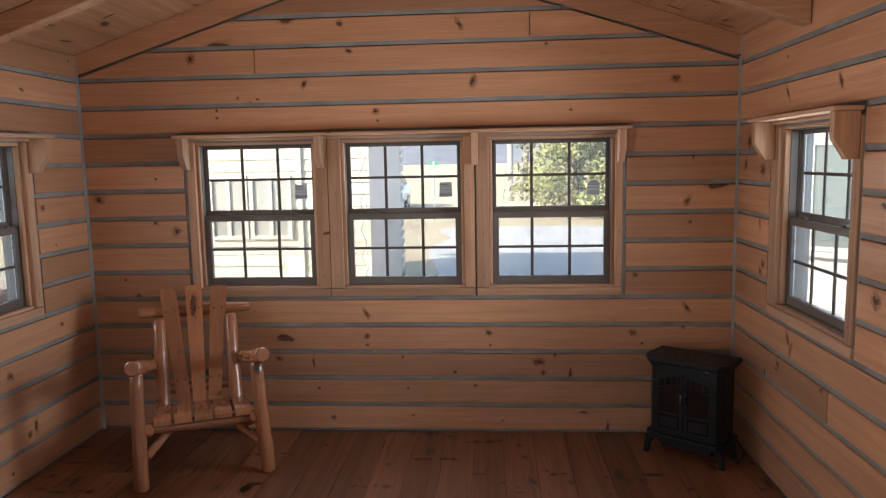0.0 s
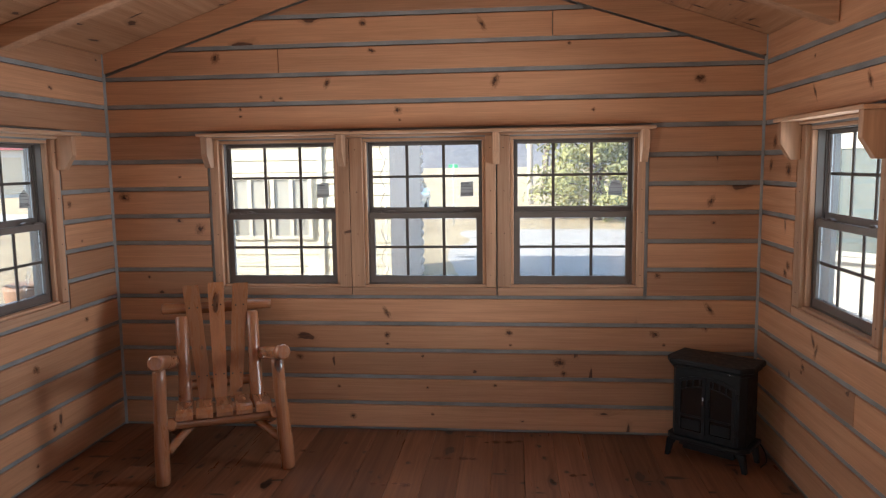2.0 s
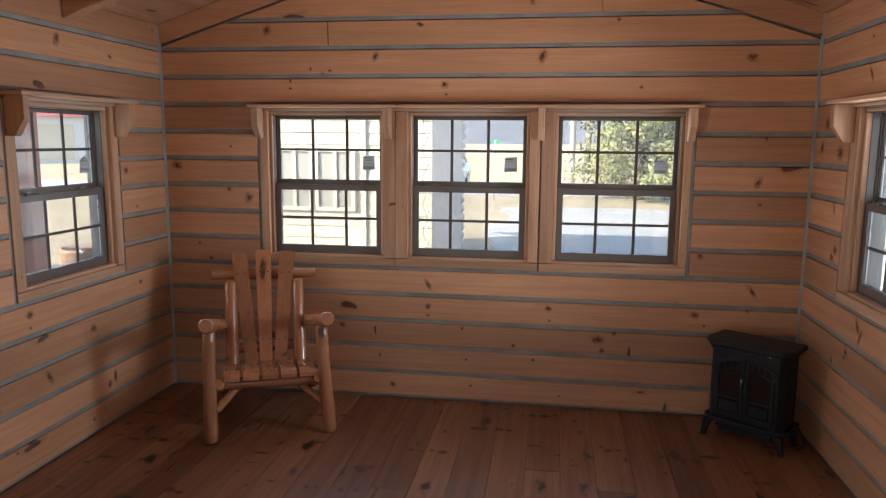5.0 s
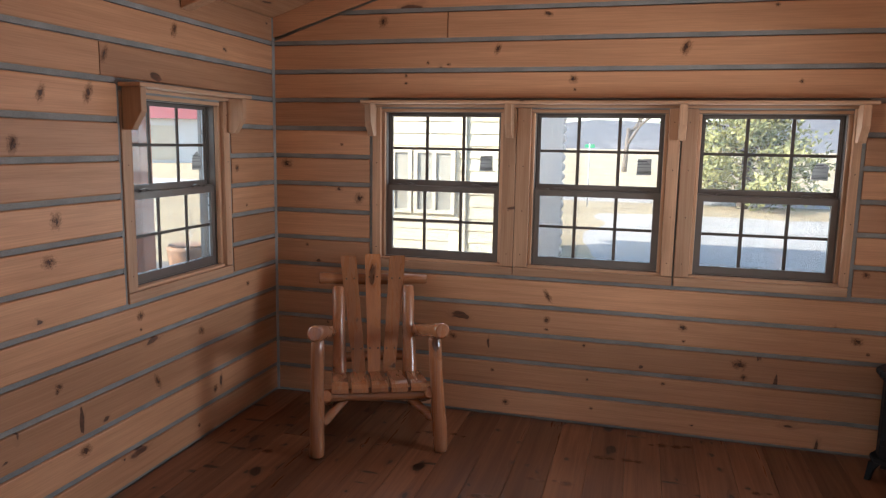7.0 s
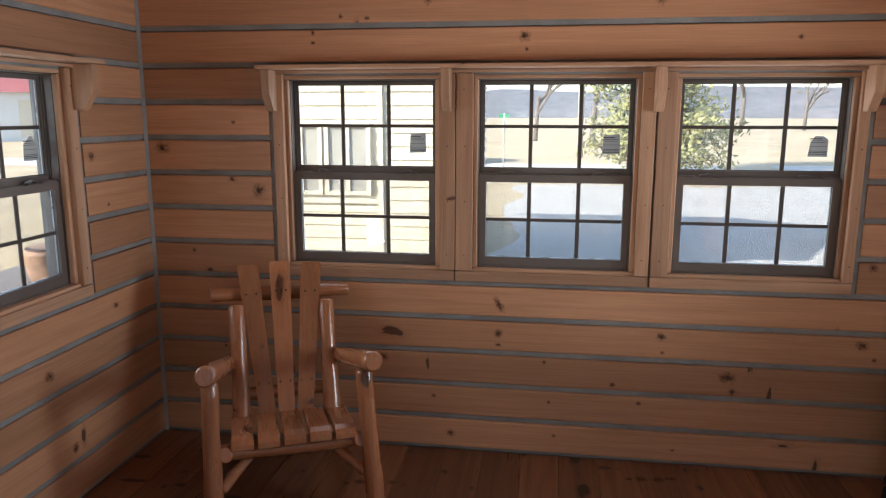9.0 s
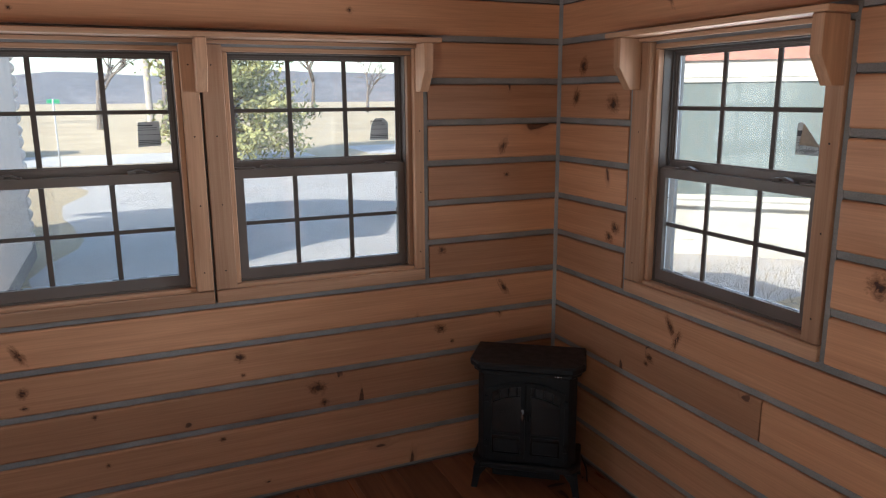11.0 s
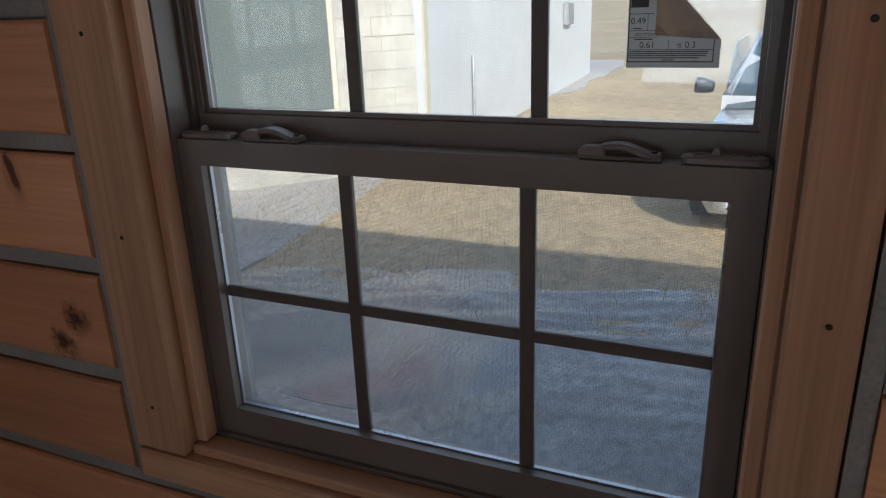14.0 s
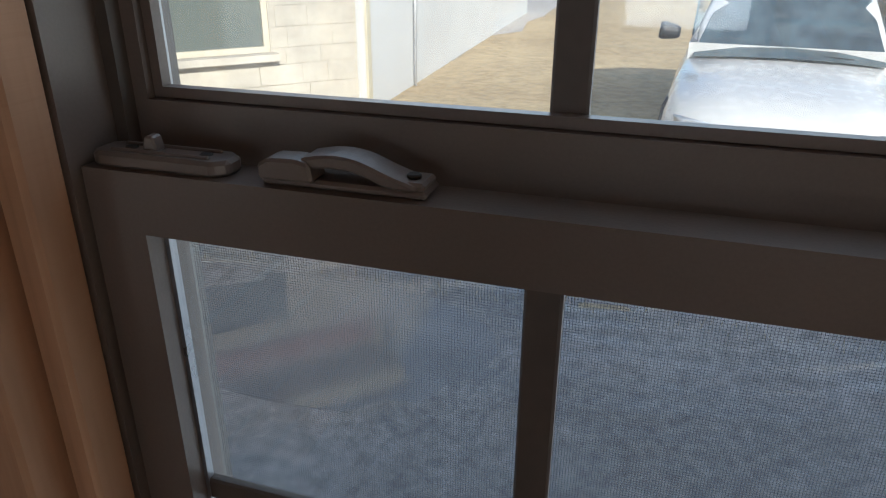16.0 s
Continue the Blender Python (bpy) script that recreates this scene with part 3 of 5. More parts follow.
# ---- windows ----
def ring(u0, u1, z0, z1, w, y0, y1, wb=None, wt=None, bevel=0.002):
    """A rectangular frame as four butted bars."""
    wb, wt = wb or w, wt or w
    bm = bmesh.new()
    bm_box(bm, u0, u0 + w, y0, y1, z0, z1)
    bm_box(bm, u1 - w, u1, y0, y1, z0, z1)
    bm_box(bm, u0 + w, u1 - w, y0, y1, z0, z0 + wb)
    bm_box(bm, u0 + w, u1 - w, y0, y1, z1 - wt, z1)
    return bm


def join_into(bm, piece):
    """Adds one shape's faces to another and frees it."""
    me = bpy.data.meshes.new("piece")
    piece.to_mesh(me)
    piece.free()
    bm.from_mesh(me)


def latch_mesh():
    """A cam latch: base, squared finger block and an arched lever with an open slot under it."""
    bm = bmesh.new()
    bm_box(bm, -0.042, 0.044, -0.011, 0.010, 0, 0.0045, bevel=0.0015)
    join_into(bm, prism([(-0.042, 0.0035), (-0.012, 0.0035), (-0.014, 0.0135), (-0.022, 0.0150), (-0.036, 0.0145), (-0.042, 0.0110)], -0.0145, 0.002, bevel=0.0016))
    over = [(-0.020 + 0.060 * k / 10, 0.0150 + 0.0035 * math.sin(math.pi * min(1.0, k / 7.5)) - 0.0090 * (k / 10) ** 2.4) for k in range(11)]
    under = [(x, max(0.0040, z - 0.0062 - 0.001 * k / 10)) for k, (x, z) in enumerate(over)]
    join_into(bm, prism(over + under[::-1], -0.0115, 0.008, bevel=0.0013))
    bm_box(bm, 0.021, 0.043, -0.010, 0.009, 0.0035, 0.0080, bevel=0.0015)
    return bm


def tilt_mesh():
    """A tilt latch: rounded plate with a raised rim round its slot, and a thumb knob."""
    bm = bmesh.new()
    outline = [(-0.041, -0.008), (-0.036, -0.012), (0.034, -0.012), (0.041, -0.006), (0.041, 0.006), (0.034, 0.011), (-0.036, 0.011), (-0.041, 0.008)]
    join_into(bm, prism(outline, 0, 0.0085, "xy", bevel=0.002))
    bm_box(bm, -0.030, 0.030, -0.0075, -0.0050, 0.0080, 0.0098, bevel=0.0006)
    bm_box(bm, -0.030, 0.030, 0.0045, 0.0070, 0.0080, 0.0098, bevel=0.0006)
    join_into(bm, prism([(-0.013, 0.0080), (-0.003, 0.0080), (-0.005, 0.0165), (-0.010, 0.0165)], -0.004, 0.004, bevel=0.001))
    return bm


def screen_mesh(u0, u1, z0, z1, y):
    """Insect screen: every thread."""
    bm = bmesh.new()
    pitch, w = 0.0018, 0.00011
    me_v, me_f = [], []

    def strip(a0, a1, b0, b1, yy):
        i = len(me_v)
        me_v.extend([(a0, yy, b0), (a1, yy, b0), (a1, yy, b1), (a0, yy, b1), ((a0 + a1) / 2, yy + 0.0003, b0), ((a0 + a1) / 2, yy + 0.0003, b1)])
        me_f.append((i, i + 1, i + 2, i + 3))
    n = int((u1 - u0) / pitch)
    for k in range(n + 1):
        strip(u0 + k * pitch - w, u0 + k * pitch + w, z0, z1, y)
    n = int((z1 - z0) / pitch)
    for k in range(n + 1):
        strip(u0, u1, z0 + k * pitch - w, z0 + k * pitch + w, y + 0.0004)
    me = bpy.data.meshes.new("insect_screen")
    me.from_pydata(me_v, [], me_f)
    me.materials.append(mesh_dark)
    bm.free()
    return me


WIN_MESH = {}


def shared(key, make, mat):
    if key not in WIN_MESH:
        WIN_MESH[key] = mesh_of(key, make(), mat)
    return WIN_MESH[key]


def window(name, m, label):
    """A single-hung window; local x along the wall, y outwards, z up from the floor."""
    w = thing(name, m, label, "window", kind="structure")

    def add(pname, key, make, mat, at=(0, 0, 0), lab="", parent=None):
        ob = new(pname, shared(key, make, mat))
        ob.parent = parent or w
        ob.location = at
        return tagged(ob, lab)
    add("window_frame", "window_frame", lambda: ring(-0.386, 0.386, 0.957, 1.903, 0.018, 0.050, 0.135), taupe)
    add("window_frame", "window_track", lambda: ring(-0.368, 0.368, 0.975, 1.885, 0.008, 0.088, 0.100), muntin_dark)
    up = add("upper_sash", "upper_sash", lambda: ring(-0.368, 0.368, 1.424, 1.885, 0.017, 0.098, 0.128, wb=0.034), taupe)
    low = add("lower_sash", "lower_sash", lambda: ring(-0.366, 0.366, 0.976, 1.430, 0.034, 0.056, 0.086, wb=0.044, wt=0.035), taupe)
    add("sash_edge", "edge_low", lambda: ring(-0.332, 0.332, 1.020, 1.395, 0.0025, 0.070, 0.076), alu, parent=low, lab="thin bright glazing bead")
    add("sash_edge", "edge_up", lambda: ring(-0.351, 0.351, 1.458, 1.868, 0.0025, 0.112, 0.118), alu, parent=up, lab="thin bright glazing bead")
    add("glazing_stop", "stop_up", lambda: ring(-0.3505, 0.3505, 1.4585, 1.8675, 0.006, 0.1035, 0.111), taupe, parent=up)
    for key, x0, x1, z0, z1, y, sash in (("low", -0.3325, 0.3325, 1.0195, 1.3955, 0.073, low), ("up", -0.3515, 0.3515, 1.4575, 1.8685, 0.115, up)):
        xs = [x0, -0.119, 0.119, x1]
        zs = [z0 + (z1 - z0) * i / 2 for i in range(3)]
        for i in range(3):
            for j in range(2):
                p = add("pane", f"pane_{key}_{i % 2}", lambda: box(0, xs[i + 1] - xs[i], y, y + 0.003, 0, (z1 - z0) / 2), glass, (xs[i], 0, zs[j]), parent=sash)
                p.visible_shadow = False
        for i in (-1, 1):
            add("muntin", f"muntin_v_{key}", lambda: box(-0.0095, 0.0095, y - 0.003, y + 0.006, z0, z1, bevel=0.0015), muntin_dark, (i * 0.119, 0, 0), parent=sash)
        add("muntin", f"muntin_h_{key}", lambda: box(x0, x1, y - 0.0025, y + 0.0055, -0.008, 0.008, bevel=0.0015), muntin_dark, (0, 0, zs[1]), parent=sash)
    for u in (-0.219, 0.219):
        add("latch", "latch", latch_mesh, taupe, (u, 0.072, 1.430), "moulded taupe cam latch", low)
    for u in (-0.322, 0.322):
        add("tilt_latch", "tilt_latch", tilt_mesh, taupe, (u, 0.071, 1.430), "moulded taupe tilt latch", low)
    for u, z in ((-0.219 + 0.035, 1.4395), (0.219 + 0.035, 1.4395), (-0.322 - 0.022, 1.4388), (-0.322 + 0.024, 1.4388), (0.322 - 0.024, 1.4388), (0.322 + 0.022, 1.4388)):
        add("screw", "latch_screw", lambda: log((0, 0, -0.002), (0, 0, 0.0006), 0.0036, 0.0036, sides=10, rings=2, wob=0, cap=0.0005), screw, (u, 0.071, z), "dark recessed screw", low)
    if "screen" not in WIN_MESH:
        WIN_MESH["screen"] = screen_mesh(-0.360, 0.360, 0.985, 1.420, 0.128)
    sc = new("insect_screen", WIN_MESH["screen"])
    sc.parent = w
    tagged(sc, "fine dark insect screen", kind="stuff")
    return w


def sticker(win, outline, u, z, curled=False):
    """The energy label on the upper sash glass, with its printed lines."""
    base = part("energy_label", prism(outline, 0.1085, 0.1090), paper, win, "grey printed energy label on the glass")
    base.location = (u, 0, z)
    xs = [p[0] for p in outline]
    x0, x1 = min(xs) + 0.004, max(xs) - 0.004
    rows = ((0.010, 0.003, 1.0), (0.017, 0.003, 1.0), (0.024, 0.002, 1.0), (0.046, 0.0015, 1.0), (0.064, 0.002, 0.9), (0.072, 0.002, 0.9), (0.080, 0.004, 0.7))
    bm = bmesh.new()
    if curled:
        for u0, u1, w0, w1 in ((0.001, 0.086, 0.0055, 0.0066), (0.0852, 0.0862, 0.0066, 0.028), (0.0008, 0.0018, 0.0066, 0.090), (0.001, 0.0852, 0.0178, 0.0184),
                               (0.001, 0.030, 0.0304, 0.0309), (0.001, 0.030, 0.0370, 0.0375), (0.001, 0.026, 0.0535, 0.0541), (0.0415, 0.0419, 0.0184, 0.028),
                               (0.0198, 0.0202, 0.0375, 0.0535), (0.0025, 0.020, 0.0600, 0.0780)):
            bm_box(bm, u0, u1, 0.1078, 0.1083, w0, w1)
        for k, (u0, u1) in enumerate(((0.036, 0.048), (0.003, 0.072), (0.002, 0.079), (0.002, 0.080), (0.003, 0.081))):
            bm_box(bm, u0, u1, 0.1078, 0.1083, 0.0074 + k * 0.0021, 0.0084 + k * 0.0021)
        bm_box(bm, 0.007, 0.026, 0.1078, 0.1083, 0.0280, 0.0292)
        bm_box(bm, 0.005, 0.014, 0.1078, 0.1083, 0.0390, 0.0400)
    else:
        for dz, h, k in rows:
            bm_box(bm, x0, x0 + (x1 - x0) * k, 0.1078, 0.1083, dz, dz + h)
    bars = part("print", bm, ink, base)
    if curled:
        face = pose(0, 0.1076, 0, 90, 0, 0)
        for body, dx, dz, size in (("0.61", 0.0205, 0.0200, 0.0092), ("\u2264 0.3", 0.059, 0.0200, 0.0088), ("0.49", 0.0105, 0.0440, 0.0088), ("ADDITIONAL", 0.0195, 0.0322, 0.0042)):
            text_part("print", body, size, ink, base, Matrix.Translation((dx, 0, dz)) @ face)
    return base


SQUARE = [(0, 0), (0.085, 0.004), (0.082, 0.098), (0.006, 0.094)]
TORN = [(0, 0), (0.086, 0), (0.086, 0.075), (0.066, 0.094), (0.026, 0.094), (0.008, 0.062)]
HOUSE = [(0, 0), (0.085, 0), (0.088, 0.070), (0.050, 0.105), (0.004, 0.068)]
windows = []
for i, u in enumerate(NORTH_WINDOWS):
    w = window(f"window_{i + 1}", WALLS["wall_north"] @ pose(u, 0, 0), "taupe vinyl single-hung window with grille in pine wall")
    sticker(w, (SQUARE, SQUARE, TORN)[i], 0.225, 1.530)
    windows.append(w)
east_window = window("window_4", WALLS["wall_east"] @ pose(EAST_WIN, 0, 0), "taupe vinyl single-hung window beside the stove")
west_window = window("window_5", WALLS["wall_west"] @ pose(WEST_WIN, 0, 0), "taupe vinyl single-hung window beside the log chair")
sticker(west_window, HOUSE, 0.235, 1.525)
lab = sticker(east_window, [(0, 0), (0.092, 0), (0.092, 0.028), (0.024, 0.100), (0.012, 0.104), (0, 0.098)], 0.215, 1.520, curled=True)
# the label's peeled corner curls into the room
bm = bmesh.new()
rows = []
for i in range(7):
    k = i / 6
    a = Vector((0.024, 0.108, 0.100)).lerp(Vector((0.030, 0.101, 0.034)), k) + Vector((0.010 * k * (1 - k), -0.014 * math.sin(k * 1.6), 0))
    b = Vector((0.024, 0.108, 0.100)).lerp(Vector((0.092, 0.108, 0.028)), k) + Vector((0, -0.001, 0))
    rows.append([bm.verts.new(a.lerp(b, j / 4) + Vector((0, -0.006 * math.sin(math.pi * j / 4) * k, 0))) for j in range(5)])
for r0, r1 in zip(rows, rows[1:]):
    for j in range(4):
        bm.faces.new((r0[j], r0[j + 1], r1[j + 1], r1[j])).smooth = True
bmesh.ops.solidify(bm, geom=bm.faces[:], thickness=0.0004)
part("curled_corner", bm, paper_back, lab, "peeled brownish back of the label")


# ---- window casings ----
def casing(wall, pieces, label):
    """Rough pine boards framing an opening: (u0, u1, z0, z1, proud) in the wall's frame."""
    c = thing("trim", WALLS[wall], label, "window casing", kind="structure")
    for u0, u1, z0, z1, proud, along in pieces:
        board = part("casing_board", box(u0, u1, -proud, 0.050, z0, z1, bevel=0.003), trim_wood[along], c)
        if along == "z" and u1 - u0 > 0.03:
            for k in (0.08, 0.36, 0.64, 0.92):
                nail = new("nail", shared("casing_nail", lambda: log((0, -0.0012, 0), (0, 0.004, 0), 0.0032, 0.0032, sides=8, rings=2, wob=0, cap=0.0005), screw))
                nail.parent, nail.location = board, (u0 + (u1 - u0) * 0.5 + 0.004 * math.sin(k * 40), -proud, z0 + (z1 - z0) * k)
    return c


def stops(u):
    """The narrow inner strips between casing and window."""
    h = WIN_HALF
    return [(u - h - 0.002, u - h + 0.018, WIN_Z0 + 0.016, WIN_Z1 - 0.018, -0.022, "z"), (u + h - 0.018, u + h + 0.002, WIN_Z0 + 0.016, WIN_Z1 - 0.018, -0.022, "z"),
            (u - h - 0.002, u + h + 0.002, WIN_Z0 - 0.002, WIN_Z0 + 0.014, -0.012, "x"), (u - h - 0.002, u + h + 0.002, WIN_Z1 - 0.016, WIN_Z1 + 0.002, -0.022, "x")]


def single_casing(u, left, right):
    h = WIN_HALF
    return [(u - left, u - h - 0.003, 0.957, 1.914, 0.004, "z"), (u + h + 0.003, u + right, 0.957, 1.914, 0.004, "z"),
            (u - left, u + right, 0.902, 0.953, 0.006, "x")] + stops(u)


n1, n2, n3 = NORTH_WINDOWS
h = WIN_HALF + 0.003
pieces = [(0.690, n1 - h, 0.957, 1.914, 0.004, "z"), (n1 + h, 1.606, 0.957, 1.914, 0.004, "z"), (1.610, n2 - h, 0.957, 1.914, 0.003, "z"),
          (n2 + h, 2.540, 0.957, 1.914, 0.004, "z"), (2.550, n3 - h, 0.957, 1.914, 0.002, "z"), (n3 + h, 3.458, 0.957, 1.914, 0.004, "z"),
          (0.690, 1.606, 0.902, 0.953, 0.005, "x"), (1.610, 2.540, 0.902, 0.953, 0.006, "x"), (2.550, 3.458, 0.902, 0.953, 0.004, "x")]
for u in NORTH_WINDOWS:
    pieces += stops(u)
casing("wall_north", pieces, "rough pine casing round three ganged windows")
casing("wall_east", single_casing(EAST_WIN, 0.485, 0.455), "rough pine casing round the window by the stove")
casing("wall_west", single_casing(WEST_WIN, 0.460, 0.450), "rough pine casing round the window by the chair")


# ---- shelves over the windows ----
def bracket_mesh():
    """A sawn bracket with its lower front corner cut away."""
    return prism([(0.0, 0.0), (-0.050, 0.0), (-0.105, 0.085), (-0.105, 0.196), (0.0, 0.196)], -0.02, 0.02, "yz", bevel=0.0025)


def window_shelf(wall, u0, u1, brackets, label):
    s = thing("window_shelf", WALLS[wall], label, "shelf", group="shelves over the windows")
    part("shelf_board", box(u0, u1, -0.125, -0.004, 1.932, 1.951, bevel=0.003), trim_wood["x"], s)
    part("back_strip", box(u0 + 0.05, u1 - 0.05, -0.024, -0.007, 1.915, 1.930, bevel=0.002), trim_wood["x"], s)
    for u in brackets:
        b = new("bracket", shared("bracket", bracket_mesh, trim_wood["z"]))
        b.parent, b.location = s, (u, -0.007, 1.735)
        n = new("nail", shared("nail", lambda: log((0, -0.054, 0.018), (0, -0.047, 0.018), 0.004, 0.004, sides=8, rings=2, wob=0, cap=0.001), screw))
        n.parent, n.location = b, (0, 0, 0.0)


window_shelf("wall_north", 0.655, 3.495, (0.700, 1.572, 2.545, 3.440), "long pine shelf on sawn brackets above three windows")
window_shelf("wall_east", EAST_WIN - 0.52, EAST_WIN + 0.475, (EAST_WIN - 0.455, EAST_WIN + 0.435), "pine shelf on two sawn brackets above a window")
window_shelf("wall_west", WEST_WIN - 0.475, WEST_WIN + 0.50, (WEST_WIN - 0.435, WEST_WIN + 0.44), "pine shelf on two sawn brackets above a window")


# ---- log armchair ----
def armchair(m):
    c = thing("log_armchair", m, "peeled cedar log armchair with three fanned back slats", "chair")
    for s in (-1, 1):
        mid = -0.012
        foot, knee = (-0.349, -0.340) if s < 0 else (0.332, 0.296)
        part("front_leg", log((foot, 0.0, 0.0), (knee, 0.060, 0.640), 0.041, 0.036, seed=s), log_wood["z"], c)
        part("armrest", log((mid + s * 0.342, -0.015, 0.693), (mid + s * 0.255, 0.535, 0.555), 0.043, 0.037, seed=s + 4), log_wood["y"], c)
        part("back_post", log((mid + s * 0.208, 0.375, 0.262), (mid + s * 0.212, 0.590, 0.822), 0.042, 0.037, seed=s + 8), log_wood["z"], c)
        part("side_rail", log((mid + s * 0.285, 0.02, 0.335), (mid + s * 0.255, 0.72, 0.034), 0.034, 0.034, seed=s + 12), log_wood["y"], c)
        part("brace", log((mid + s * 0.305, 0.030, 0.175), (mid + s * 0.155, 0.13, 0.300), 0.024, 0.022, seed=s + 16), log_wood["x"], c)
    part("back_rail", log((-0.340, 0.662, 0.862), (0.325, 0.654, 0.852), 0.037, 0.031, seed=21), log_wood["x"], c)
    part("lower_back_rail", log((-0.25, 0.475, 0.415), (0.23, 0.475, 0.415), 0.032, 0.032, seed=22), log_wood["x"], c)
    part("front_rail", log((-0.315, 0.080, 0.318), (0.292, 0.080, 0.312), 0.036, 0.036, seed=23), log_wood["x"], c)
    for i in (-1, 0, 1):
        w0, w1 = 0.037, 0.049
        bm = bmesh.new()
        bottom, top = Vector((-0.016 + i * 0.087, 0.410, 0.332)), Vector((-0.012 + i * 0.152, 0.655, 1.012 if i == 0 else 1.000))
        n = (top - bottom).cross(Vector((1, 0, 0))).normalized() * 0.011
        rows = []
        for k, w in ((0, w0), (0.97, w1), (1.0, w1 - 0.004)):
            p = bottom.lerp(top, k)
            rows.append([bm.verts.new(p + Vector((sx * w, 0, 0)) + n * sn) for sx, sn in ((-1, -1), (1, -1), (1, 1), (-1, 1))])
        for a, b in zip(rows, rows[1:]):
            for j in range(4):
                bm.faces.new((a[j], a[(j + 1) % 4], b[(j + 1) % 4], b[j]))
        bm.faces.new(rows[0][::-1])
        bm.faces.new(rows[-1])
        bmesh.ops.recalc_face_normals(bm, faces=bm.faces)
        slat = part("back_slat", bm, log_wood["z"], c)
        for k in (0.80, 0.20):
            for sx in (-0.024, 0.024):
                p = bottom.lerp(top, k) + Vector((sx, 0, 0))
                nn = n.normalized() if n.y < 0 else -n.normalized()
                part("screw", log(p + nn * 0.009, p + nn * 0.0135, 0.0055, 0.0055, sides=8, rings=2, wob=0, cap=0.001), screw, slat, "dark screw head")
    for i in range(5):
        x = -0.222 + i * 0.108
        prof = [(0.020, 0.345), (0.022, 0.368), (0.036, 0.386), (0.075, 0.392), (0.22, 0.370), (0.41, 0.340), (0.41, 0.318), (0.22, 0.346), (0.09, 0.358), (0.05, 0.345)]
        part("seat_slat", prism(prof, x - 0.0455, x + 0.0455, "yz", bevel=0.002), log_wood["y"], c)
    return c


armchair(pose(1.045, 3.735, 0, 0, 0, 24.3))


# ---- electric stove ----
def arc(cx, cz, r, a0, a1, n):
    return [(cx + r * math.cos(a0 + (a1 - a0) * i / n), cz + r * math.sin(a0 + (a1 - a0) * i / n)) for i in range(n + 1)]


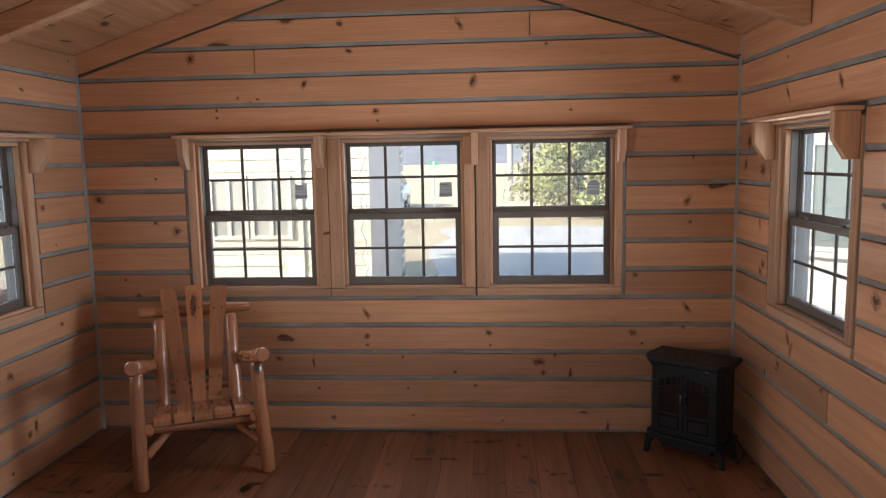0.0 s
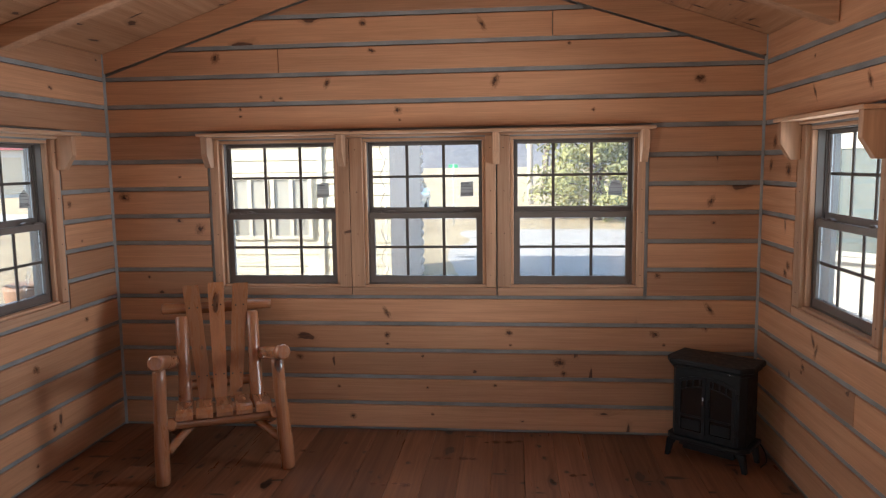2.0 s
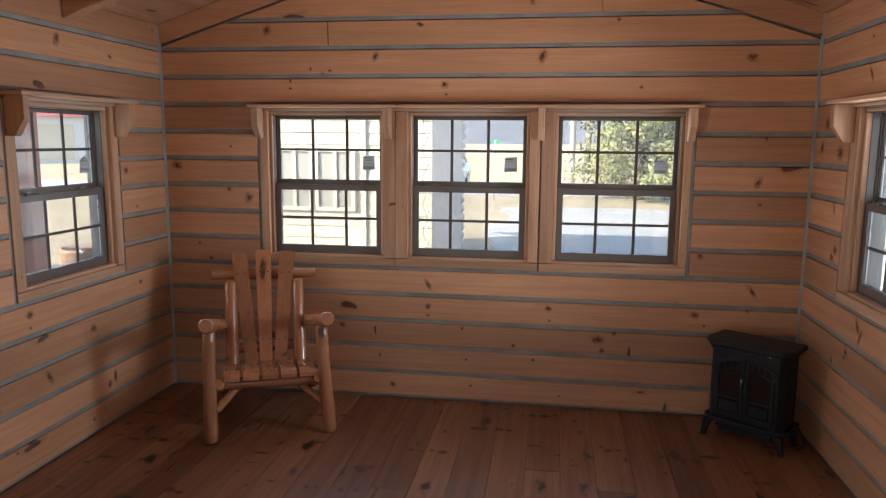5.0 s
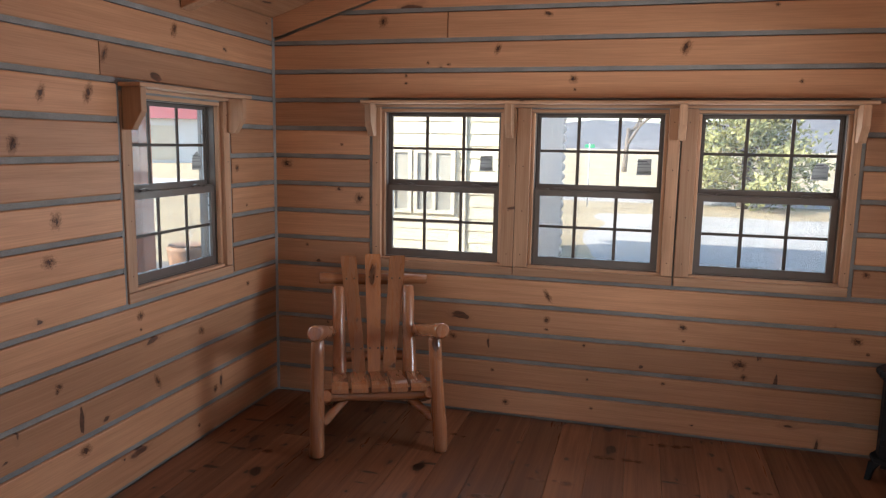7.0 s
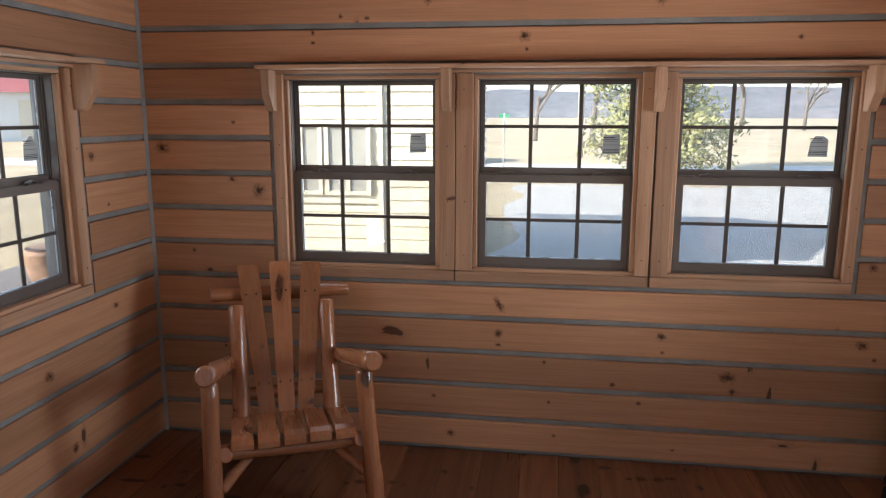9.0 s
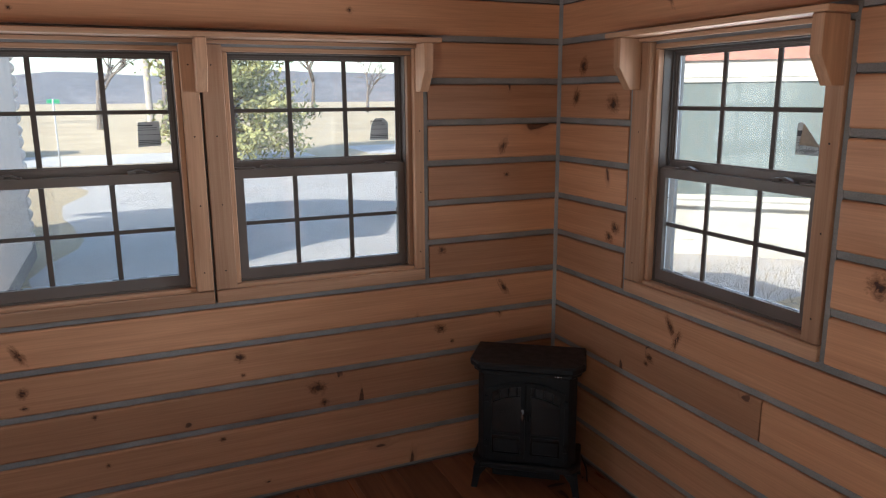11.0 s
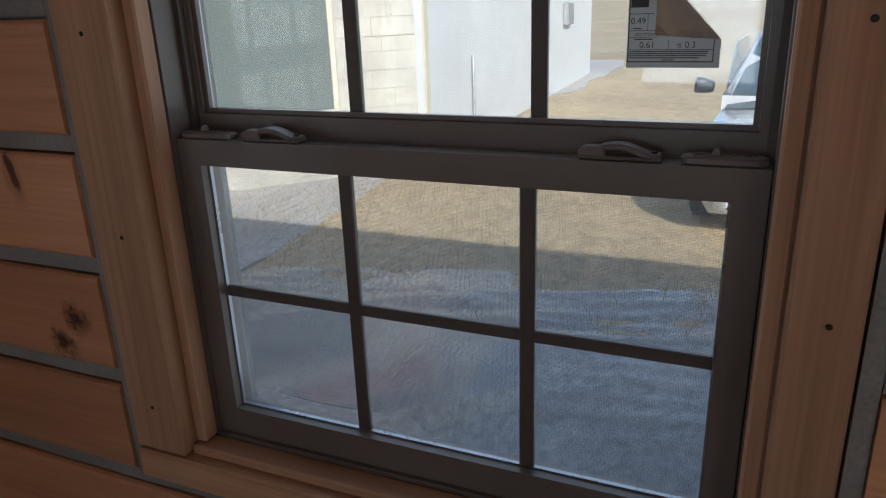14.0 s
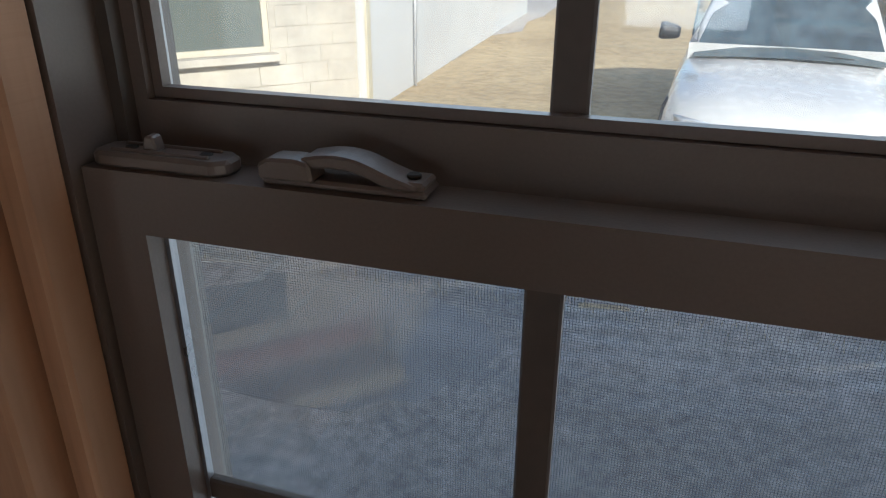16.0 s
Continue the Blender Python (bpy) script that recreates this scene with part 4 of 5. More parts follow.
def stove(m):
    """Local x along the front, y backwards, origin midway between the front feet."""
    s = thing("electric_stove", m, "black cast iron style electric stove with arched double doors", "stove")
    W, D = 0.215, 0.235
    body = part("body", prism([(-W, 0.045), (-W + 0.03, 0.0), (W - 0.03, 0.0), (W, 0.045), (W - 0.01, D), (-W + 0.01, D)], 0.135, 0.545, "xy", bevel=0.003), iron, s)
    top = part("top", prism([(-W - 0.035, 0.03), (-W + 0.012, -0.035), (W - 0.012, -0.035), (W + 0.035, 0.03), (W + 0.03, D + 0.015), (-W - 0.03, D + 0.015)], 0.566, 0.600, "xy", bevel=0.008), iron, s)
    part("moulding", prism([(-W - 0.018, 0.035), (-W + 0.02, -0.018), (W - 0.02, -0.018), (W + 0.018, 0.035), (W + 0.012, D + 0.005), (-W - 0.012, D + 0.005)], 0.546, 0.565, "xy", bevel=0.004), iron, s)
    part("base", prism([(-W - 0.025, 0.035), (-W + 0.016, -0.024), (W - 0.016, -0.024), (W + 0.025, 0.035), (W + 0.02, D + 0.008), (-W - 0.02, D + 0.008)], 0.108, 0.134, "xy", bevel=0.005), iron, s)
    part("heater_box", box(-0.15, 0.15, 0.04, 0.20, 0.045, 0.107, bevel=0.003), iron, s)
    for sx in (-1, 1):
        for y in (0.0, D - 0.03):
            prof = [(sx * 0.165, 0.108), (sx * 0.226, 0.108), (sx * 0.230, 0.07), (sx * 0.236, 0.02), (sx * 0.240, 0.0), (sx * 0.212, 0.0), (sx * 0.206, 0.03), (sx * 0.196, 0.065)]
            part("foot", prism(prof, y - 0.012, y + 0.020, bevel=0.003), iron, s)
    # arched double doors
    R, CX, CZ = 0.365, 0.0, 0.148
    z0 = 0.160
    half = 0.165
    for sx in (-1, 1):
        def top_z(x, r):
            return CZ + math.sqrt(max(0.0, r * r - x * x))
        xs = [0.004 + (half - 0.004) * i / 8 for i in range(9)]
        outer = [(sx * 0.004, z0), (sx * half, z0)] + [(sx * x, top_z(x, R)) for x in reversed(xs)]
        w = 0.018
        xi = [0.004 + w + (half - 0.004 - 2 * w) * i / 8 for i in range(9)]
        inner = [(sx * (0.004 + w), z0 + w), (sx * (half - w), z0 + w)] + [(sx * x, top_z(x, R - w)) for x in reversed(xi)]
        bm = bmesh.new()
        lo, li = [bm.verts.new((x, -0.010, z)) for x, z in outer], [bm.verts.new((x, -0.010, z)) for x, z in inner]
        bo, bi = [bm.verts.new((x, 0.001, z)) for x, z in outer], [bm.verts.new((x, 0.001, z)) for x, z in inner]
        n = len(outer)
        for i in range(n):
            j = (i + 1) % n
            bm.faces.new((lo[i], lo[j], li[j], li[i]))
            bm.faces.new((lo[i], bo[i], bo[j], lo[j]))
            bm.faces.new((li[i], li[j], bi[j], bi[i]))
        bmesh.ops.recalc_face_normals(bm, faces=bm.faces)
        door = part("door", bm, iron, s)
        part("door_glass", prism(inner, -0.004, -0.002), iron_dark, door, "smoky black door glass")
        part("door_panel", box(*sorted((sx * 0.030, sx * 0.140)), -0.009, -0.004, 0.185, 0.245, bevel=0.003), iron, door)
        part("panel_rail", box(*sorted((sx * 0.022, sx * 0.147)), -0.010, -0.004, 0.262, 0.276, bevel=0.002), iron, door)
        ribs = bmesh.new()
        ro, ri = R - w - 0.002, R - w - 0.040
        for i in range(8):
            xa, xb = (0.024 + 0.122 * k / 8 for k in (i, i + 1))
            q = [ribs.verts.new((sx * x, y, top_z(x, ri) + dz)) for y in (-0.009, -0.004) for x, dz in ((xa, 0), (xb, 0), (xb, -0.006), (xa, -0.006))]
            for f in ((0, 1, 2, 3), (0, 4, 5, 1), (3, 2, 6, 7)):
                ribs.faces.new([q[k] for k in f])
        for i in range(3):
            x = 0.034 + i * 0.038
            bm_box(ribs, min(sx * x, sx * (x + 0.007)), max(sx * x, sx * (x + 0.007)), -0.009, -0.004, top_z(x, ri), top_z(x, ro))
        bmesh.ops.recalc_face_normals(ribs, faces=ribs.faces)
        part("tracery", ribs, iron, door)
        for z in (0.205, 0.415):
            part("hinge", box(*sorted((sx * 0.160, sx * 0.182)), -0.013, 0.001, z, z + 0.030, bevel=0.003), iron, door)
    part("door_handle", log((-0.012, -0.022, 0.345), (-0.012, -0.022, 0.395), 0.0055, 0.0055, sides=10, rings=3, wob=0), steel, s, "small bright door handle")
    part("door_handle", log((0.013, -0.020, 0.340), (0.013, -0.020, 0.385), 0.007, 0.007, sides=10, rings=3, wob=0), iron, s)
    part("badge", box(0.12, 0.15, -0.0195, -0.0175, 0.553, 0.558), steel, s, "tiny pale badge on the front edge")
    cord = bpy.data.curves.new("cord", "CURVE")
    cord.dimensions, cord.bevel_depth = "3D", 0.004
    sp = cord.splines.new("BEZIER")
    sp.bezier_points.add(2)
    for bp, p in zip(sp.bezier_points, ((0.18, D, 0.16), (0.25, D + 0.05, 0.02), (0.27, D - 0.10, 0.006))):
        bp.co = p
        bp.handle_left_type = bp.handle_right_type = "AUTO"
    co = new("power_cord", cord)
    cord.materials.append(iron)
    co.parent = s
    return s


stove(pose(3.745, 4.085, 0, 0, 0, -36.1))


# ---- outside ----
GROUND = -0.45


def ground_z(x, y):
    """Flat lot round the cabin, rising gently to the north."""
    k = max(0.0, min(1.0, (x - 7.5) / 2.0))
    return GROUND + 0.012 * max(0.0, min(y - 20.0, 60.0)) + 0.06 * k * k * (3 - 2 * k)


def surface(name, base, dark, scale, rough, bump, fine, wet=None):
    """Ground with two scales of tone; wet: hollows that shine."""
    m, nt, b = material(name)
    tc = nt.nodes.new("ShaderNodeTexCoord")
    n1 = node(nt, "ShaderNodeTexNoise", Scale=scale, Detail=5.0, Roughness=0.6)
    n2 = node(nt, "ShaderNodeTexNoise", Scale=fine, Detail=4.0, Roughness=0.7)
    for n in (n1, n2):
        nt.links.new(tc.outputs["Object"], n.inputs["Vector"])
    col = mixed(nt, "MIX", ramp(nt, n1.outputs[0], [(0.35, (0, 0, 0)), (0.65, (1, 1, 1))]), dark, base)
    col = mixed(nt, "MULTIPLY", 0.9, col, ramp(nt, n2.outputs[0], [(0.3, (0.55, 0.55, 0.55)), (0.7, (1.15, 1.15, 1.15))]))
    nt.links.new(col, b.inputs["Base Color"])
    if wet:
        nt.links.new(ramp(nt, n1.outputs[0], [(0.50, (wet,) * 3), (0.66, (rough,) * 3)]), b.inputs["Roughness"])
    else:
        b.inputs["Roughness"].default_value = rough
    bp = node(nt, "ShaderNodeBump", Strength=bump, Distance=0.03)
    nt.links.new(n2.outputs[0], bp.inputs["Height"])
    nt.links.new(bp.outputs[0], b.inputs["Normal"])
    return m


grass_m = surface("dry_grass", (0.56, 0.43, 0.25), (0.43, 0.32, 0.18), 0.35, 0.95, 0.6, 9.0)
gravel_m = surface("pale_gravel", (0.60, 0.55, 0.49), (0.50, 0.46, 0.41), 0.5, 0.9, 0.5, 30.0)
mud_m = surface("wet_mud", (0.48, 0.43, 0.365), (0.25, 0.225, 0.195), 0.9, 0.30, 0.14, 14.0, wet=0.05)
stone_m = plain("cream_limestone", (0.47, 0.43, 0.36), rough=0.85, vary=0.18, scale=2.0, bump=0.4, fine=30.0)
brick_m = plain("red_brick", (0.36, 0.15, 0.10), rough=0.85, vary=0.25, scale=3.0, bump=0.3, fine=40.0)
white_m = plain("white_painted_wall", (0.58, 0.58, 0.57), rough=0.6, vary=0.05, scale=2.0, bump=0.05)
cream_m = plain("cream_siding", (0.56, 0.50, 0.36), rough=0.6, vary=0.07, scale=3.0, bump=0.08)
shade_glass = plain("dark_window_glass", (0.10, 0.11, 0.11), rough=0.08, vary=0.3, scale=0.7)
curtain_m = plain("curtained_glass", (0.33, 0.31, 0.26), rough=0.15, vary=0.12, scale=3.0)
beige_m = plain("beige_frame", (0.55, 0.49, 0.38), rough=0.6, vary=0.08)
red_roof_m = plain("red_metal_roof", (0.32, 0.085, 0.075), rough=0.45, vary=0.12, scale=0.4)
orange_m = plain("orange_stained_post", (0.50, 0.16, 0.075), rough=0.6, vary=0.2, scale=4.0)
grey_post_m = plain("weathered_post", (0.20, 0.17, 0.15), rough=0.85, vary=0.25, scale=5.0)
copper_m = plain("rusty_bowl", (0.34, 0.19, 0.11), rough=0.6, vary=0.4, scale=9.0, bump=0.3)
leaf_m, lnt, lb = material("evergreen_leaf")
lgeo = lnt.nodes.new("ShaderNodeNewGeometry")
lcol = ramp(lnt, lgeo.outputs["Random Per Island"], [(0.0, (0.16, 0.165, 0.06)), (0.5, (0.26, 0.25, 0.085)), (1.0, (0.36, 0.33, 0.12))])
lnt.links.new(lcol, lb.inputs["Base Color"])
lb.inputs["Roughness"].default_value = 0.7
bark_m = plain("bark", (0.14, 0.11, 0.085), rough=0.95, vary=0.3, scale=8.0, bump=0.5)
steel_pole = plain("galvanised_pole", (0.45, 0.45, 0.45), rough=0.45, metal=0.7)
sign_green = plain("sign_green", (0.02, 0.25, 0.10), rough=0.5)
water_m = plain("pond_water", (0.22, 0.30, 0.36), rough=0.08, vary=0.1)
hill_m = surface("bare_wooded_hill", (0.21, 0.19, 0.185), (0.15, 0.145, 0.15), 0.02, 1.0, 0.3, 0.2)

bm = bmesh.new()
ys = [-400, -60, -20, 0, 6, 10, 14, 20, 26, 32, 40, 50, 62, 74, 120, 300, 900]
xs = [-900, -200, -60, -20, -8, 0, 4, 7.5, 8, 8.5, 9, 9.5, 14, 20, 60, 200, 900]
grid = [[bm.verts.new((x, y, ground_z(x, y))) for x in xs] for y in ys]
for a, b in zip(grid, grid[1:]):
    for i in range(len(xs) - 1):
        bm.faces.new((a[i], a[i + 1], b[i + 1], b[i]))
ground = part("ground", bm, grass_m)
tagged(ground, "dry winter grass round the cabin, rising gently", "ground", kind="structure")


def patch(name, outline, mat, lift, label, category):
    """A surface laid on the ground, following its rise."""
    bm = bmesh.new()
    nx, ny = 18, 24
    x0, x1, y0, y1 = outline
    rows = []
    for j in range(ny + 1):
        y = y0 + (y1 - y0) * j / ny
        row = []
        for i in range(nx + 1):
            x = x0 + (x1 - x0) * i / nx
            ex = 0.5 * noise.noise(Vector((x * 0.5, y * 0.5, lift * 90))) if i in (0, nx) or j in (0, ny) else 0
            row.append(bm.verts.new((x + ex, y + ex, ground_z(x, y) + lift)))
        rows.append(row)
    for a, b in zip(rows, rows[1:]):
        for i in range(nx):
            bm.faces.new((a[i], a[i + 1], b[i + 1], b[i])).smooth = True
    ob = part(name, bm, mat)
    return tagged(ob, label, category, kind="structure")


patch("pavement", (1.3, 26.0, 6.8, 23.5), gravel_m, 0.012, "pale gravel lot behind the cabin", "gravel lot")
patch("road", (-60.0, 40.0, 27.5, 31.5), gravel_m, 0.016, "pale country road across the field", "road")

# wet mud with wheel ruts beside the cabin
bm = bmesh.new()
rows = []
nx, ny = 96, 180
for j in range(ny + 1):
    y = -4.5 + 12.6 * j / ny
    row = []
    for i in range(nx + 1):
        x = 4.45 + (3.35 + 1.1 * max(0.0, min(1.0, (7.0 - y) / 2.5)) + 0.22 * noise.noise(Vector((0, y * 0.8, 3)))) * i / nx
        s = x + 0.28 * y
        rut = 0.030 * math.sin(s * 9.0) * max(0, noise.noise(Vector((x * 0.5, y * 0.3, 2))) + 0.35)
        z = 0.02 + rut + 0.035 * noise.noise(Vector((x * 2.6 + y * 0.9, y * 1.1, 0))) + 0.018 * noise.noise(Vector((x * 9 + y * 2, y * 4, 5)))
        z += 0.010 * math.sin(s * 33.0 + 2.5 * noise.noise(Vector((x, y * 0.6, 8)))) * max(0, noise.noise(Vector((x * 0.8, y * 0.5, 4))) + 0.3)
        z *= 0.25 + 0.75 * max(0.0, min(1.0, (x - 6.4) / 0.9))
        hollow = ((x - 7.0) / 0.62) ** 2 + ((y - 5.15) / 1.15) ** 2
        z *= max(0.0, min(1.0, (hollow - 0.45) / 0.9))
        edge = min(i, nx - i, j, ny - j) / 7.0
        row.append(bm.verts.new((x, y, GROUND + 0.004 + max(-0.002, z) * min(1, edge))))
    rows.append(row)
for a, b in zip(rows, rows[1:]):
    for i in range(nx):
        bm.faces.new((a[i], a[i + 1], b[i + 1], b[i])).smooth = True
mud = part("ground", bm, mud_m)
tagged(mud, "wet brown mud with wheel ruts and puddles", "mud", kind="structure")

# a shallow puddle in the ruts
pud = [(7.0 + 0.72 * math.cos(t), 5.15 + 1.32 * math.sin(t)) for t in [2 * math.pi * k / 48 for k in range(48)]]
puddle = part("water", prism(pud, GROUND + 0.002, GROUND + 0.009, "xy"), plain("puddle_water", (0.28, 0.26, 0.235), rough=0.05, vary=0.2, scale=2.0))
tagged(puddle, "still brown puddle in the muddy ruts", "puddle", kind="structure")

# tufts of grass at the edge of the mud
tv, tf = [], []
rng = random.Random(11)
for k in range(9000):
    x, y = rng.uniform(7.5, 10.5), rng.uniform(-1.0, 10.0)
    hgt, a = rng.uniform(0.03, 0.11), rng.uniform(0, math.pi)
    dx, dy = 0.003 * math.cos(a), 0.003 * math.sin(a)
    lx, ly = rng.uniform(-0.04, 0.04), rng.uniform(-0.04, 0.04)
    i = len(tv)
    tv += [(x - dx, y - dy, ground_z(x, y)), (x + dx, y + dy, ground_z(x, y)), (x + lx, y + ly, ground_z(x, y) + hgt)]
    tf.append((i, i + 1, i + 2))
me = bpy.data.meshes.new("grass_tufts")
me.from_pydata(tv, [], tf)
me.materials.append(grass_m)
tagged(new("grass_tufts", me), "short dry grass tufts along the mud", "grass", kind="stuff")


def lap_wall(bm, x0, x1, y, z0, z1, lap=0.15, face=-1):
    """Horizontal lap siding as wedge-shaped courses."""
    z = z0
    while z < z1 - 1e-4:
        t = min(z1, z + lap)
        vs = [bm.verts.new(p) for p in ((x0, y + face * 0.018, z), (x1, y + face * 0.018, z), (x1, y, t), (x0, y, t), (x0, y + 0.05, z), (x1, y + 0.05, z))]
        bm.faces.new((vs[0], vs[1], vs[2], vs[3]))
        bm.faces.new((vs[4], vs[5], vs[1], vs[0]))
        z = t


corner_m = plain("stained_corner_log", (0.68, 0.55, 0.45), rough=0.7, vary=0.12, scale=4.0)


# ---- neighbouring cream cabin ----
def cream_cabin():
    c = thing("cabin", pose(0, 0, 0), "cream lap-sided display cabin with beige windows", "cabin")
    bm = bmesh.new()
    lap_wall(bm, -3.3, 1.0, 9.5, GROUND + 0.2, 2.75, 0.16)
    bm_box(bm, -3.3, 0.95, 9.55, 13.0, GROUND + 0.2, 2.75)
    part("wall", bm, cream_m, c)
    part("side_wall", box(0.955, 1.0, 9.51, 12.62, GROUND + 0.2, 2.75), corner_m, c)
    # scalloped log ends at the far corner
    for k in range(19):
        z = GROUND + 0.29 + k * 0.165
        part("corner_log", log((0.93, 12.62, z), (0.93, 13.02, z), 0.086, 0.086, sides=12, rings=2, wob=0.008, seed=k), corner_m, c)
    part("roof", prism([(9.0, 2.70), (11.2, 3.75), (13.6, 2.70), (13.6, 2.82), (11.2, 3.9), (9.0, 2.82)], -3.6, 1.06, "yz"), plain("brown_shingle", (0.12, 0.09, 0.07), rough=0.9), c)
    part("skid", box(-3.3, 1.0, 9.56, 13.0, GROUND - 0.02, GROUND + 0.2), grey_post_m, c)
    for x, half in ((-0.925, 0.265), (-0.345, 0.285), (-2.75, 0.265), (-2.15, 0.285)):
        w = part("window", ring(x - half, x + half, 0.76, 1.62, 0.05, 9.44, 9.50), beige_m, c)
        part("mullion", box(x - 0.025, x + 0.025, 9.445, 9.49, 0.81, 1.57), beige_m, w)
        for s in (-1, 1):
            part("pane", box(*sorted((x + s * 0.025, x + s * (half - 0.05))), 9.470, 9.476, 0.81, 1.57), curtain_m, w, "pale curtained pane")
    part("corner_board", box(0.03, 0.09, 9.455, 9.485, GROUND + 0.2, 2.70), beige_m, c)
    part("belt_board", box(-3.28, 0.03, 9.455, 9.485, 0.66, 0.72), beige_m, c)
    return c


cream_cabin()

# string of lights down the corner of the cream cabin
lights = thing("string_lights", pose(0.93, 9.36, 0), "string of small bulbs hung down a cabin corner", "string lights")
bulb_m = plain("clear_bulb", (0.75, 0.72, 0.62), rough=0.2)
cu = bpy.data.curves.new("cable", "CURVE")
cu.dimensions, cu.bevel_depth = "3D", 0.006
sp = cu.splines.new("POLY")
sp.points.add(40)
for i, p in enumerate(sp.points):
    p.co = (0.035 * math.sin(i * 1.3), 0, 2.6 - i * 0.075, 1)
cu.materials.append(grey_post_m)
cable = new("cable", cu)
cable.parent = lights
for i in range(14):
    part("bulb", log((0.035, 0, 2.5 - i * 0.21), (0.035, 0, 2.44 - i * 0.21), 0.012, 0.022, sides=8, rings=3, wob=0), bulb_m, lights)


# ---- white shed beside the west wall, with its orange corner post ----
shed = thing("shed", pose(0, 0, 0), "white panelled shed with an orange corner post", "shed")
# most of this length is unseen, added to keep sun out of the west window
part("wall", box(-2.25, -1.05, 1.5, 4.42, GROUND, 2.75, bevel=0.01), white_m, shed)
part("corner_post", box(-1.12, -0.98, 4.425, 4.56, GROUND, 2.75, bevel=0.008), orange_m, shed)
part("vent", box(-1.049, -1.035, 4.05, 4.36, 1.10, 1.22), grey_post_m, shed)
part("roof", prism([(-2.45, 2.76), (-0.9, 2.76), (-0.9, 2.82), (-1.65, 3.2), (-2.45, 2.82)], 1.3, 4.62), plain("shed_roof", (0.1, 0.09, 0.085), rough=0.8), shed)

# plank bench with a round stump and a hanging chain
bench = thing("plank_table", pose(-1.6, 5.75, 0), "weathered plank table outside the window", "table")
part("tabletop", box(-0.62, 0.75, -0.85, 0.45, 0.44, 0.50, bevel=0.01), grey_post_m, bench)
for lx in (-0.5, 0.6):
    for ly in (-0.7, 0.35):
        part("leg", box(lx - 0.05, lx + 0.05, ly - 0.05, ly + 0.05, GROUND, 0.44, bevel=0.006), grey_post_m, bench)
pot = thing("fire_bowl", pose(-1.6, 5.8, 0.5), "rusty round fire bowl on a plank table", "fire bowl")
part("bowl", log((0, 0, 0.0), (0, 0, 0.24), 0.15, 0.185, sides=20, rings=6, wob=0.012), copper_m, pot)
part("lid", log((0, 0, 0.235), (0, 0, 0.262), 0.175, 0.15, sides=20, rings=3, wob=0.006), copper_m, pot)
post2 = part("porch_post", box(-1.62, -1.46, 4.95, 5.11, GROUND, 1.05, bevel=0.01), grey_post_m)
tagged(post2, "short weathered grey timber post", "post")
chain = thing("chain", pose(-1.35, 5.55, 0.98), "short steel chain hanging over the table", "chain")
for i in range(9):
    bm = bmesh.new()
    bmesh.ops.create_cone(bm, segments=10, radius1=0.018, radius2=0.018, depth=0.008)
    ob = part("link", bm, steel_pole, chain)
    ob.matrix_local = pose(-0.02 * i, 0.012 * i, -0.035 * i, 90, 0, 90 * (i % 2))


# ---- stone building to the east ----
def stone_building():
    ang = math.degrees(math.atan2(9.85 - 7.65, 10.44 - 12.73))
    m = pose(11.30, 6.85, 0, 0, 0, ang)
    c = thing("stone_building", m, "cream limestone building with a wide window and brick band", "building")
    # local x runs along the face away from its corner, local -y is behind the face
    part("wall", box(0.0, 0.95, -6.0, -0.06, GROUND, 2.75), stone_m, c)
    part("wall", box(0.95, 6.0, -6.0, -0.06, GROUND, 0.36), stone_m, c)
    part("wall", box(0.95, 6.0, -6.0, -0.06, 1.95, 2.75), stone_m, c)
    part("wall", box(5.7, 6.0, -6.0, -0.06, 0.36, 1.95), stone_m, c)
    part("brick_band", box(-0.02, 6.0, -0.058, 0.0, 2.16, 2.44), brick_m, c)
    part("fascia", box(-0.3, 6.0, -6.0, 0.35, 2.76, 3.05), cream_m, c)
    part("roof", prism([(0.45, 3.05), (-6.2, 3.05), (-2.9, 4.6)], -0.4, 6.4, "yz"), plain("grey_shingle", (0.14, 0.13, 0.125), rough=0.9), c)
    w = part("window", ring(0.95, 5.7, 0.36, 1.95, 0.06, -0.16, -0.08), beige_m, c)
    part("pane", box(1.01, 5.64, -0.13, -0.12, 0.42, 1.89), plain("reflecting_shopfront_glass", (0.11, 0.125, 0.11), rough=0.14, vary=0.05, scale=0.5), w)
    part("sill", box(0.9, 5.8, -0.10, 0.08, 0.29, 0.36), stone_m, c)
    rng = random.Random(3)
    z = GROUND
    row = 0
    while z < 2.14:
        hh = rng.choice((0.13, 0.17, 0.21))
        x = -0.01
        while x < 6.0:
            ww = rng.uniform(0.28, 0.62)
            x1 = min(x + ww, 6.0)
            if z + hh <= 0.30 or z >= 1.95:
                ok = True
            else:
                ok = x1 <= 0.94
                if x < 0.94 < x1:
                    x1, ok = 0.94, True
            if ok and x1 - x > 0.05:
                part("stone", box(x + 0.006, x1 - 0.006, -0.062, rng.uniform(-0.054, -0.046), z + 0.005, z + hh - 0.005), stone_m, c)
            x = x1
        z += hh
        row += 1
    return c


stone_building()

annex = thing("annex", pose(11.38, 6.80, 0, 0, 0, 2.0), "flat white painted annex wall with a thin pipe", "building")
part("wall", box(0.0, 11.0, 0.0, 3.0, GROUND, 3.3), white_m, annex)
part("corner_board", box(-0.02, 0.10, -0.03, -0.004, GROUND, 3.3), cream_m, annex)
part("pipe", log((1.68, -0.04, GROUND), (1.68, -0.04, 0.82), 0.02, 0.02, sides=8, rings=3, wob=0), steel_pole, annex)
